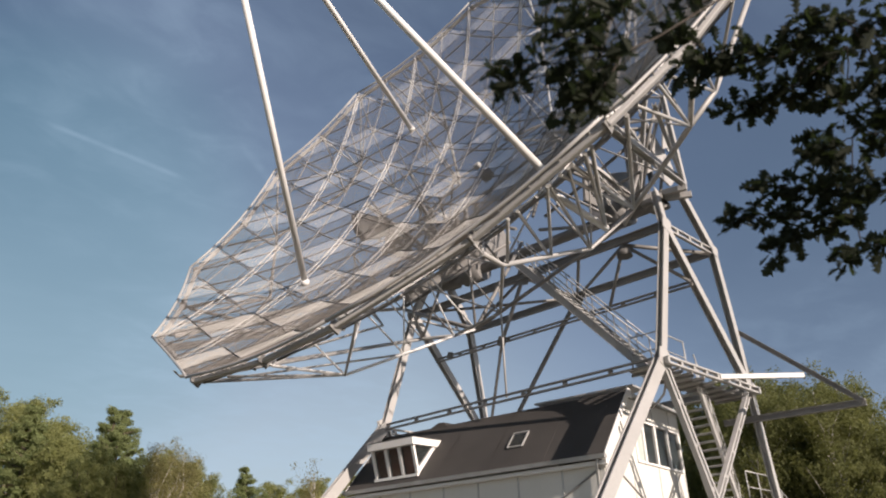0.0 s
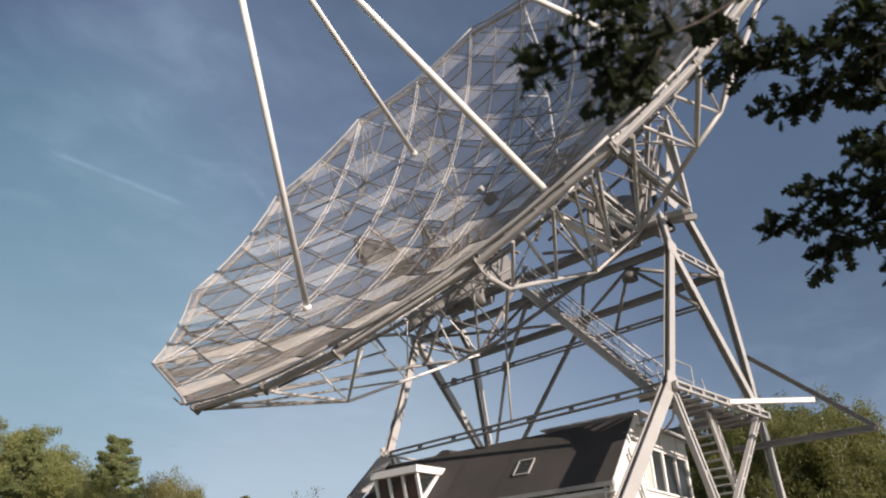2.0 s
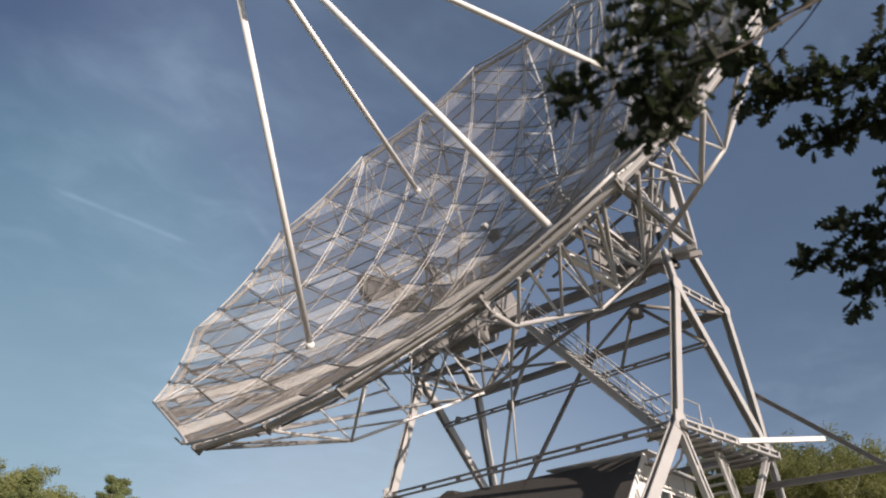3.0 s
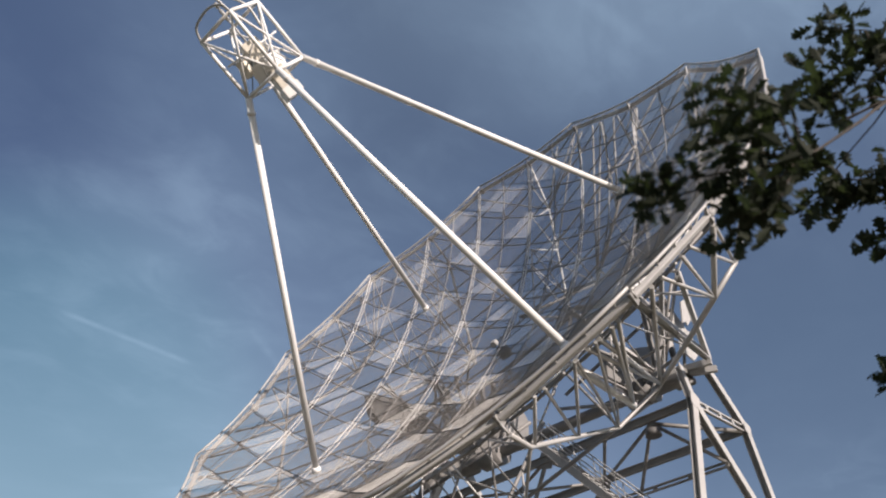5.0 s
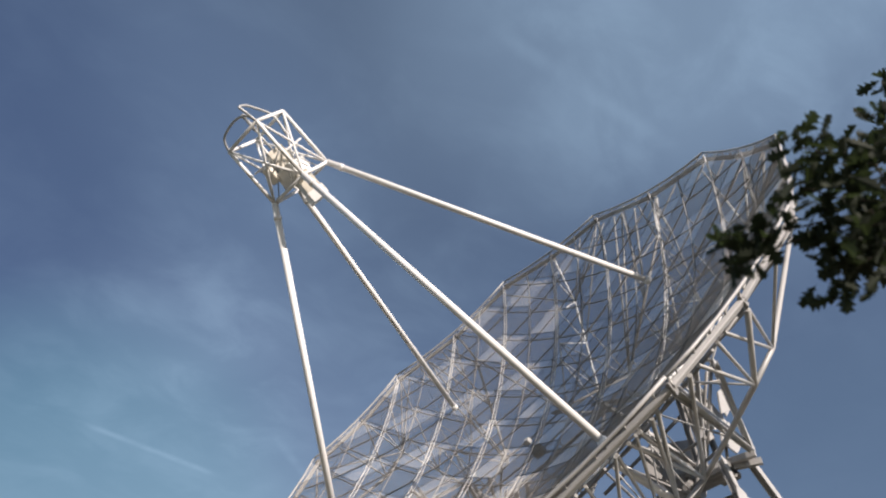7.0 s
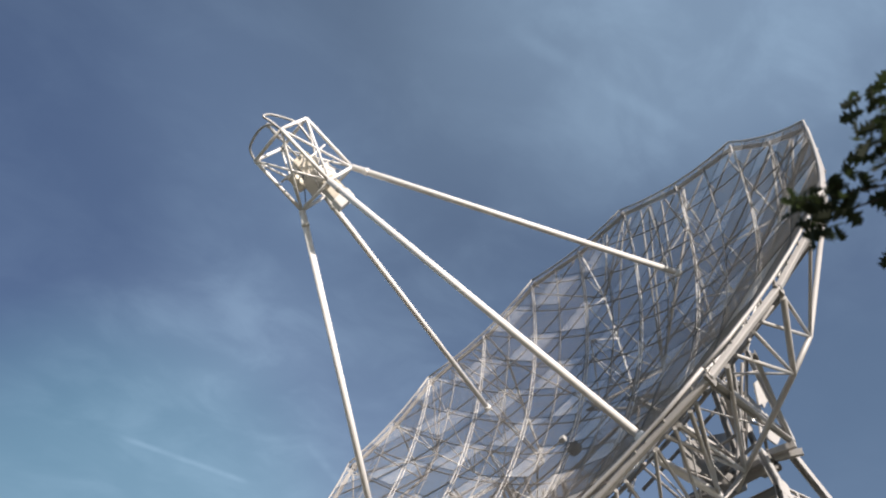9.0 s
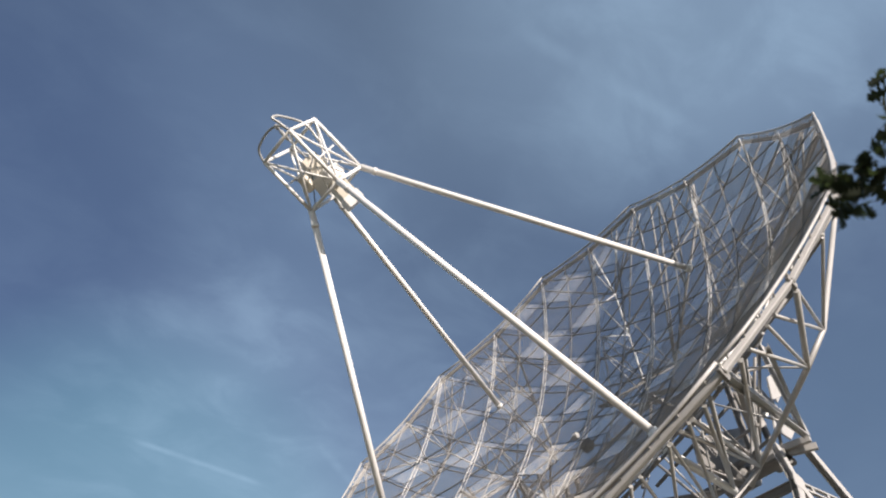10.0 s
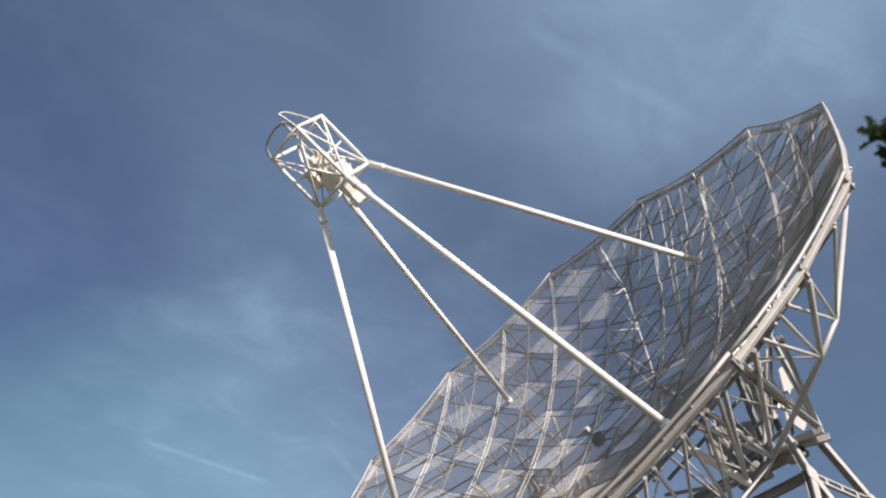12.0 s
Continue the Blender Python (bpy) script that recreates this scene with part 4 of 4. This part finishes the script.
bm = bmesh.new(); house_box(bm, (0.0, -0.03, EAVE - 0.2), (LEN, 0.2, EAVE - 0.1)); part("soffit", bm, white, cabin)
bm = bmesh.new(); pipe(bm, [hp(0.22, -0.1, EAVE - 0.05), hp(0.35, 0.1, EAVE - 0.35), hp(0.35, 0.1, 1.6)], 0.045); part("downpipe", bm, galv, cabin)
# diagonal bands on the walls below the corner
bm = bmesh.new(); bar(bm, hp(0.30, 0.17, 4.88), hp(1.62, 0.17, 4.16), 0.05, 0.03, HB); part("diagonal_band", bm, steel, cabin)
bm = bmesh.new(); bar(bm, hp(0.135, 1.10, 4.78), hp(0.135, 2.28, 4.22), 0.03, 0.05, HA); part("diagonal_band", bm, steel, cabin)
# skylight
def on_roof(al, ac, lift):
    n = Vector((0, -SL, 1)).normalized() * lift
    return hp(al + n.x, ac + n.y, EAVE + SL * (ac + 0.02) + n.z)


sky_l = bmesh.new()
q = [(2.95, 0.58), (3.48, 0.58), (3.48, 1.02), (2.95, 1.02)]
for i in range(4):
    a, b = q[i], q[(i + 1) % 4]
    bar(sky_l, on_roof(*a, 0.12), on_roof(*b, 0.12), 0.04, 0.05, (HA.y, -HA.x, 1))
skylight = part("skylight", sky_l, galv, cabin, "small skylight with pale grey frame")
bm = bmesh.new(); slab(bm, [on_roof(*p, 0.12) for p in q], 0.01, HB * -SL + Vector((0, 0, 1))); part("pane", bm, glass, skylight)
# dormer
D0, D1, DT, DB = 6.72, 8.48, 6.36, 5.42
FB, FT = 0.14, -0.12                                 # the front leans out a little at the top
dm = bmesh.new(); house_slab(dm, [(D0 - 0.12, FT - 0.14, DT), (D1 + 0.12, FT - 0.14, DT), (D1 + 0.12, 1.32, DT + 0.06), (D0 - 0.12, 1.32, DT + 0.06)], 0.22, (0, 0, 1))
dormer = part("dormer", dm, white, cabin, "white dormer with three dark windows")
bm = bmesh.new(); house_slab(bm, [(D0 - 0.1, FT - 0.12, DT + 0.225), (D1 + 0.1, FT - 0.12, DT + 0.225), (D1 + 0.1, 1.32, DT + 0.285), (D0 - 0.1, 1.32, DT + 0.285)], 0.02, (0, 0, 1)); part("dormer_roof", bm, roofing, dormer)
for i in range(4):
    al = D0 + (D1 - D0) * i / 3
    bm = bmesh.new(); bar(bm, hp(al, FB, DB), hp(al, FT, DT), 0.10, 0.09, HB); part("window_post", bm, white, dormer)
bm = bmesh.new(); bar(bm, hp(D0 - 0.06, FB - 0.03, DB + 0.01), hp(D1 + 0.06, FB - 0.03, DB + 0.01), 0.16, 0.08); part("window_sill", bm, white, dormer)
for i in range(3):
    a0, a1 = D0 + (D1 - D0) * i / 3 + 0.05, D0 + (D1 - D0) * (i + 1) / 3 - 0.05
    bm = bmesh.new(); house_slab(bm, [(a0, FB + 0.02, DB), (a1, FB + 0.02, DB), (a1, FT + 0.02, DT), (a0, FT + 0.02, DT)], 0.008, (0, -1, 0)); part("pane", bm, glass, dormer)
    # pane, then an added flat backing that stands in for the red-brown room
    bm = bmesh.new(); house_slab(bm, [(a0, FB + 0.10, DB), (a1, FB + 0.10, DB), (a1, FT + 0.10, DT), (a0, FT + 0.10, DT)], 0.01, (0, 1, 0)); part("curtain", bm, red_room, dormer, "red brown panel standing in for the room behind the glass")
for al in (D0, D1):
    bm = bmesh.new(); bar(bm, hp(al, FB - 0.05, DB + 0.10), hp(al, 1.02, DT + 0.10), 0.09, 0.14, (0, 0, 1)); part("cheek_rail", bm, white, dormer)
    bm = bmesh.new(); house_slab(bm, [(al, FB + 0.1, DB + 0.12), (al, 1.0, DT), (al, FT + 0.12, DT)], 0.01, (1, 0, 0)); part("cheek_pane", bm, glass, dormer)
bm = bmesh.new(); house_slab(bm, [(6.65, 1.72, 7.15), (7.65, 1.72, 7.15), (7.2, 1.85, 7.42), (6.95, 1.85, 7.40)], 0.9, (0, 1, 0.05)); part("roof_vent", bm, roofing, cabin)
bm = bmesh.new(); house_box(bm, (-0.1, 2.883, 7.40), (3.35, 2.93, 7.48)); part("plate_edge", bm, white, cabin)
# frame that carries the cabin
for al in (0.6, LEN - 0.6):
    for ac in (0.6, BACK - 0.4):
        bm = bmesh.new(); bar(bm, hp(al, ac, 0), hp(al, ac, 1.6), 0.25, 0.25); part("support_post", bm, steel, cabin)

# ---- ground ----
bm = bmesh.new()
vs = [bm.verts.new((x, y, 0)) for x, y in ((-3000, -3000), (3000, -3000), (3000, 3000), (-3000, 3000))]
bm.faces.new(vs)
me = bpy.data.meshes.new("ground"); bm.to_mesh(me); bm.free(); me.materials.append(grass_mat)
tagged(new("ground", me), "flat heath meadow of rough green grass", "ground", kind="structure")
bm = bmesh.new()
n = 72
for r0, r1, z0, z1 in ((6.4, 9.6, 0.002, 0.03),):
    ring_v = [[bm.verts.new((-3.4 + r * math.cos(2 * math.pi * k / n), r * math.sin(2 * math.pi * k / n), z)) for k in range(n)] for r, z in ((r0, z0), (r0, z1), (r1, z1), (r1, z0))]
    for a, b in zip(ring_v, ring_v[1:]):
        for k in range(n):
            bm.faces.new((a[k], a[(k + 1) % n], b[(k + 1) % n], b[k]))
me = bpy.data.meshes.new("pavement"); bm.to_mesh(me); bm.free(); me.materials.append(concrete)
tagged(new("pavement", me), "round concrete track under the tower wheels", "pavement", kind="structure")

# ---- trees ----


def quad_leaf(verts, faces, c, size, rnd, out):
    n = (out + Vector((rnd.gauss(0, 1), rnd.gauss(0, 1), rnd.gauss(0, 1) + 0.3)) * 0.9).normalized()
    a = n.orthogonal().normalized()
    a = (Matrix.Rotation(rnd.uniform(0, 6.28), 3, n) @ a) * size
    b = n.cross(a) * rnd.uniform(0.45, 0.7)
    k = len(verts)
    verts.extend([c - a, c + b * 0.9, c + a, c - b * 0.9])
    faces.append((k, k + 1, k + 2, k + 3))


def crown_mesh(name, clumps, per, size, mat, seed, flat=0.5, hang=0.0):
    """Many small leaves gathered in clumps: (centre, radius)."""
    rnd = random.Random(seed)
    verts, faces = [], []
    for c, r in clumps:
        for _ in range(int(per * r * r)):
            d = Vector((rnd.gauss(0, 1), rnd.gauss(0, 1), rnd.gauss(0, 0.8)))
            d = d.normalized() * r * rnd.random() ** 0.45
            d.z -= hang * rnd.random() ** 2 * r
            quad_leaf(verts, faces, c + d, size * rnd.uniform(0.6, 1.3), rnd, (d.normalized() + Vector((c.x, c.y, 0)).normalized() * 0.6))
    me = bpy.data.meshes.new(name)
    me.from_pydata([tuple(v) for v in verts], [], faces)
    me.materials.append(mat)
    return me


def limb(bm, p, q, r0, r1, rnd, bend=0.12, n=4):
    p, q = Vector(p), Vector(q)
    prev, pr = p, r0
    for i in range(1, n + 1):
        t = i / n
        c = p.lerp(q, t) + Vector((rnd.uniform(-1, 1), rnd.uniform(-1, 1), rnd.uniform(-0.5, 0.5))) * (q - p).length * bend * (t < 1) * 0.5
        rr = r0 + (r1 - r0) * t
        tube(bm, prev, c, pr, rr, seg=6, caps=False)
        prev, pr = c, rr


def tree(kind, height, spread, seed, leaf_mat, bark_mat, label, leaf_size=0.16, per=90):
    """A tapered trunk, limbs, and a crown of leaf clumps, standing at the origin."""
    rnd = random.Random(seed)
    t = thing(kind, (0, 0, 0), label, "tree")
    bm = bmesh.new()
    top = Vector((rnd.uniform(-0.4, 0.4), rnd.uniform(-0.4, 0.4), height * 0.93))
    limb(bm, (0, 0, 0), top, height * 0.016, height * 0.003, rnd, 0.05, 7)
    clumps = []
    if kind == "pine_tree":
        levels = 19
        for i in range(levels):
            f = 0.25 + 0.73 * i / (levels - 1)
            z = height * f
            w = spread * (1.03 - f) ** 0.80 * rnd.uniform(0.8, 1.2)
            for k in range(8 if f < 0.9 else 4):
                an = rnd.uniform(0, 6.28)
                wk = w * rnd.uniform(0.6, 1.15)
                end = Vector((math.cos(an) * wk, math.sin(an) * wk, z + wk * rnd.uniform(-0.1, 0.35)))
                limb(bm, (0, 0, z - 0.3), end, 0.05, 0.015, rnd, 0.1, 3)
                for s in (0.35, 0.6, 0.82, 1.02):
                    clumps.append((Vector((0, 0, z)).lerp(end, s), rnd.uniform(0.16, 0.36) * (1.10 - 0.22 * f)))
        clumps.append((Vector((0, 0, height * 0.97)), 0.27))
    else:
        count = int(26 + spread * 7)
        for i in range(count):
            f = rnd.uniform(0.22, 0.98)
            w = spread * math.sin(math.pi * min(1, 0.18 + 0.80 * f)) ** 0.6 * rnd.uniform(0.35, 1.08)
            an = rnd.uniform(0, 6.28)
            end = Vector((math.cos(an) * w, math.sin(an) * w, height * f))
            base = Vector((0, 0, height * max(0.12, f - 0.22)))
            limb(bm, base, end, 0.06, 0.015, rnd, 0.12, 3)
            clumps.append((end, rnd.uniform(0.45, 1.0)))
            for _ in range(2):
                side = Vector((rnd.uniform(-1, 1), rnd.uniform(-1, 1), rnd.uniform(-0.6, 0.8))) * 1.1
                clumps.append((end + side, rnd.uniform(0.3, 0.6)))
            clumps.append((base.lerp(end, 0.65), rnd.uniform(0.5, 0.9)))
    part("trunk", bm, bark_mat, t)
    me = crown_mesh("crown", clumps, per, leaf_size, leaf_mat, seed + 1, 0.5, 1.5 if kind == "birch_tree" else 0.2)
    crown = new("crown", me)
    crown.parent = t
    BASE[crown] = BASE[t]
    return t


def plant(proto, x, y, height, of, turn=0.0, group="", first=[]):
    s = height * 1.1 / of
    m = pose(x, y, 0, 0, 0, turn)
    ob = copy_thing(proto, m) if proto in first else proto
    first.append(proto)
    ob.matrix_basis = m @ Matrix.Diagonal((s, s, s, 1))
    if group:
        ob["group"] = group
    return ob


pine = tree("pine_tree", 14, 3.4, 11, pine_leaf, bark, "tall dark green pine at the wood's edge", 0.065, 1500)
pine2 = tree("pine_tree", 13, 4.2, 12, pine_leaf, bark, "broad green pine at the wood's edge", 0.065, 1500)
oak1 = tree("broadleaf_tree", 15, 4.6, 13, broad_leaf, bark, "full green broadleaf tree at the wood's edge", 0.085, 620)
oak2 = tree("broadleaf_tree", 13, 3.9, 14, broad_leaf, bark, "olive green broadleaf tree at the wood's edge", 0.085, 620)
birch = tree("birch_tree", 13, 3.0, 15, birch_leaf, birch_bark, "yellowing birch with drooping twigs and pale trunk", 0.065, 480)
birch2 = tree("birch_tree", 9.5, 1.15, 16, birch_leaf, birch_bark, "slender thinly leaved young birch", 0.06, 260)
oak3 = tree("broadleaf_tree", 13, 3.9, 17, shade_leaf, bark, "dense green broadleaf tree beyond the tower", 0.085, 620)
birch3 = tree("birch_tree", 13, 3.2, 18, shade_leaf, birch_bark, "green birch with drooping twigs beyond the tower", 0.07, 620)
WOOD = "trees at the wood's edge"
for proto, of, x, y, h, turn in (
        (oak1, 15, 1.5, -52, 16.6, 0), (oak1, 15, -4, -57, 17.4, 80), (oak2, 13, -9, -60, 16.6, 10), (oak2, 13, -3.5, -44, 12.5, 140),
        (pine, 14, -6, -41.7, 14.4, 0), (pine2, 13, -9.2, -47.5, 15.6, 40), (pine2, 13, -2.5, -48, 15.0, 200),
        (oak1, 15, -3, -38.5, 10.8, 60), (oak2, 13, -5, -37, 10.0, 200), (birch, 13, -7.4, -36.4, 11.0, 0), (birch, 13, -9.6, -38.0, 11.3, 150), (oak2, 13, -6.5, -37.5, 9.5, 250), (oak2, 13, -17, -55, 14.0, 30),
        (oak2, 13, -22, -59, 14.2, 75), (oak1, 15, -26, -63, 14.2, 190), (pine2, 13, -24.5, -52.2, 13.2, 120), (oak2, 13, -33, -60, 13.2, 210),
        (oak1, 15, -41, -64, 14.4, 20), (oak2, 13, -39, -53, 13.8, 300), (oak1, 15, -46, -58, 14.2, 260),
        (birch2, 9.5, -8.7, -20.6, 7.9, 0)):
    plant(proto, x, y, h, of, turn, WOOD)
# the trees beyond the tower, in the leaf colour darkened for shade
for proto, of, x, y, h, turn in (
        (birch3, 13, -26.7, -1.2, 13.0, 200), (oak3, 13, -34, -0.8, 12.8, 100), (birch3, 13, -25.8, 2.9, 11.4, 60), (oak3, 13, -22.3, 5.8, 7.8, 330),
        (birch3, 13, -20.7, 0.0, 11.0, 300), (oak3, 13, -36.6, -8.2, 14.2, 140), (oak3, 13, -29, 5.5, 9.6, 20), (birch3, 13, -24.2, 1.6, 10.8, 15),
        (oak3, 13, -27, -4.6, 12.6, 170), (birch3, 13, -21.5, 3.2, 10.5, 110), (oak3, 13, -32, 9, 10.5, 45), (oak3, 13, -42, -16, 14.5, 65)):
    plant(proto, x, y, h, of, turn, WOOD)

# ---- the oak beside the camera, whose twigs hang into the view ----
oak = thing("oak_tree", (14.9, 17.6, 0), "oak with shade-darkened lobed leaves on hanging twigs", "tree")
orng = random.Random(21)
bm = bmesh.new()
limb(bm, (14.9, 17.6, 0), (15.0, 17.4, 7.5), 0.22, 0.08, orng, 0.04, 8)
part("trunk", bm, bark, oak)
# twigs: root, tip, leaves, spread
NEAR = (((17.14, 14.28, 3.05), (17.23, 14.14, 3.06), 22, 0.028), ((17.17, 14.2, 3.02), (17.2, 14.13, 2.99), 8, 0.022),
        ((17.1, 14.47, 3.12), (17.2, 14.37, 3.19), 28, 0.050), ((17.07, 14.45, 3.04), (17.18, 14.33, 3.11), 30, 0.050),
        ((17.07, 14.42, 3.0), (17.12, 14.28, 3.0), 30, 0.050), ((17.06, 14.4, 2.96), (17.06, 14.27, 2.93), 25, 0.040),
        ((17.02, 14.45, 3.06), (16.99, 14.34, 2.99), 18, 0.045), ((17.04, 14.48, 3.11), (17.1, 14.5, 3.19), 15, 0.045))
HIGH = (((16.57, 14.51, 3.47), (16.72, 14.52, 3.62), 18, 0.040), ((16.58, 14.52, 3.47), (16.68, 14.58, 3.59), 18, 0.040),
        ((16.57, 14.76, 3.63), (16.58, 14.63, 3.64), 30, 0.060), ((16.55, 14.69, 3.61), (16.53, 14.61, 3.58), 14, 0.040),
        ((16.61, 14.69, 3.70), (16.67, 14.61, 3.76), 20, 0.050), ((16.59, 14.55, 3.53), (16.63, 14.49, 3.58), 14, 0.045))
FAR = (((16.39, 14.43, 3.47), (16.47, 14.35, 3.54), 20, 0.050), ((16.33, 14.43, 3.47), (16.32, 14.33, 3.43), 20, 0.055),
       ((16.25, 14.55, 3.41), (16.28, 14.41, 3.44), 26, 0.060), ((16.16, 14.70, 3.41), (16.26, 14.47, 3.48), 40, 0.065),
       ((16.11, 14.65, 3.33), (16.15, 14.40, 3.31), 36, 0.045), ((16.08, 14.82, 3.41), (16.07, 14.66, 3.36), 40, 0.080),
       ((15.94, 14.74, 3.27), (16.01, 14.68, 3.37), 30, 0.070))
LOW = (((15.89, 14.72, 3.17), (15.90, 14.57, 3.16), 38, 0.070), ((15.84, 14.67, 3.06), (15.84, 14.57, 3.03), 30, 0.065),
       ((15.83, 14.61, 3.02), (15.91, 14.40, 3.09), 32, 0.045), ((15.78, 14.49, 3.00), (15.88, 14.21, 3.03), 38, 0.040),
       ((15.83, 14.46, 2.97), (15.81, 14.34, 2.85), 34, 0.045), ((15.80, 14.63, 2.96), (15.79, 14.53, 2.91), 26, 0.055),
       ((15.74, 14.62, 2.83), (15.74, 14.52, 2.78), 14, 0.035))
OUTER = (((16.17, 15.07, 3.35), (16.20, 14.90, 3.38), 38, 0.085), ((16.09, 15.02, 3.22), (16.12, 14.83, 3.23), 38, 0.075),
         ((16.27, 14.87, 3.38), (16.30, 14.71, 3.39), 36, 0.060), ((15.93, 14.95, 3.03), (16.00, 14.76, 3.12), 38, 0.070),
         ((15.88, 14.88, 2.90), (15.93, 14.68, 2.95), 38, 0.070), ((15.82, 14.85, 2.75), (15.85, 14.68, 2.77), 30, 0.055),
         ((16.05, 14.92, 3.14), (16.05, 14.85, 3.13), 20, 0.060))
HUB = Vector((16.22, 15.20, 3.72))
bm = bmesh.new()
limb(bm, (15.0, 17.45, 5.2), HUB, 0.05, 0.012, orng, 0.06, 6)
part("branch", bm, twig_bark, oak)


def leaf_mesh(seed):
    """A lobed oak leaf about 9 cm long, folded along its rib."""
    r = random.Random(seed)
    L = 0.064
    scale = L / 0.088
    right = [(0.0, 0.002), (0.10, 0.005), (0.20, 0.016), (0.29, 0.007), (0.41, 0.026), (0.50, 0.010), (0.62, 0.030), (0.71, 0.012), (0.82, 0.022), (0.91, 0.010), (1.0, 0.001)]
    fold, curl = r.uniform(0.2, 0.5), r.uniform(-0.25, 0.1)
    vs, fs = [], []
    rib = []
    for t, w in right:
        z = curl * L * t * t
        rib.append(len(vs)); vs.append((t * L, 0, z))
        for s in (1, -1):
            ww = w * scale * r.uniform(0.8, 1.15)
            vs.append((t * L + ww * 0.25, s * ww, z + ww * fold))
    for k in range(len(right) - 1):
        a, b = rib[k], rib[k + 1]
        fs.append((a, b, b + 1, a + 1))
        fs.append((a, a + 2, b + 2, b))
    me = bpy.data.meshes.new("leaf")
    me.from_pydata(vs, [], fs)
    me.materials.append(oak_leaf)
    return me


LEAVES = [leaf_mesh(k) for k in range(5)]
made = 0
spare_v, spare_f = [], []
STEM = [Vector((16.50, 14.66, 3.52)), Vector((17.01, 14.45, 3.07))]     # the twig that leads to the nearest leaves
bm = bmesh.new()
limb(bm, HUB, STEM[0], 0.008, 0.006, orng, 0.05, 4)
limb(bm, STEM[0], STEM[1], 0.005, 0.003, orng, 0.06, 4)
part("twig", bm, twig_bark, oak)
for group, start in ((NEAR, STEM[1]), (HIGH, STEM[0]), (FAR, STEM[0]), (LOW, HUB), (OUTER, HUB)):
    before = start
    for root, tip, count, spread in group:
        root, tip = Vector(root), Vector(tip)
        count = int(count * 1.9)
        bm = bmesh.new()
        limb(bm, before, root, 0.0028, 0.0022, orng, 0.06, 3)
        limb(bm, root, tip, 0.0022, 0.0014, orng, 0.10, 5)
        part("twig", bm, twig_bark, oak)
        if group in (FAR, LOW, OUTER):
            before = root
        axis = (tip - root).normalized()
        for i in range(count):
            t = orng.random() ** 0.75
            c = root.lerp(tip, t) + Vector((orng.gauss(0, 1), orng.gauss(0, 1), orng.gauss(0, 0.9))) * spread * 0.5
            d = (axis * orng.uniform(0.1, 1.0) + Vector((orng.gauss(0, 1), orng.gauss(0, 1), orng.gauss(-0.25, 0.7)))).normalized()
            m = Matrix.Translation(c) @ d.to_track_quat("X", "Z").to_matrix().to_4x4() @ pose(0, 0, 0, orng.uniform(-70, 70)) @ Matrix.Scale(orng.uniform(0.6, 1.15) * (1.15 if group in (FAR, LOW, OUTER) else 0.95), 4)
            me = LEAVES[orng.randrange(5)]
            if made < 300:
                ob = new("leaf", me)
                ob.parent = oak
                ob.matrix_basis = Matrix.Translation(-BASE[oak]) @ m
                made += 1
            else:
                k = len(spare_v)
                spare_v.extend(tuple(m @ v.co - BASE[oak]) for v in me.vertices)
                spare_f.extend(tuple(k + i for i in p.vertices) for p in me.polygons)
me = bpy.data.meshes.new("foliage")
me.from_pydata(spare_v, [], spare_f)
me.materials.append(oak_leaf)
rest = tagged(new("foliage", me), kind="stuff")
rest.parent = oak
# unseen crown of the same tree, added to keep the sun off the twigs
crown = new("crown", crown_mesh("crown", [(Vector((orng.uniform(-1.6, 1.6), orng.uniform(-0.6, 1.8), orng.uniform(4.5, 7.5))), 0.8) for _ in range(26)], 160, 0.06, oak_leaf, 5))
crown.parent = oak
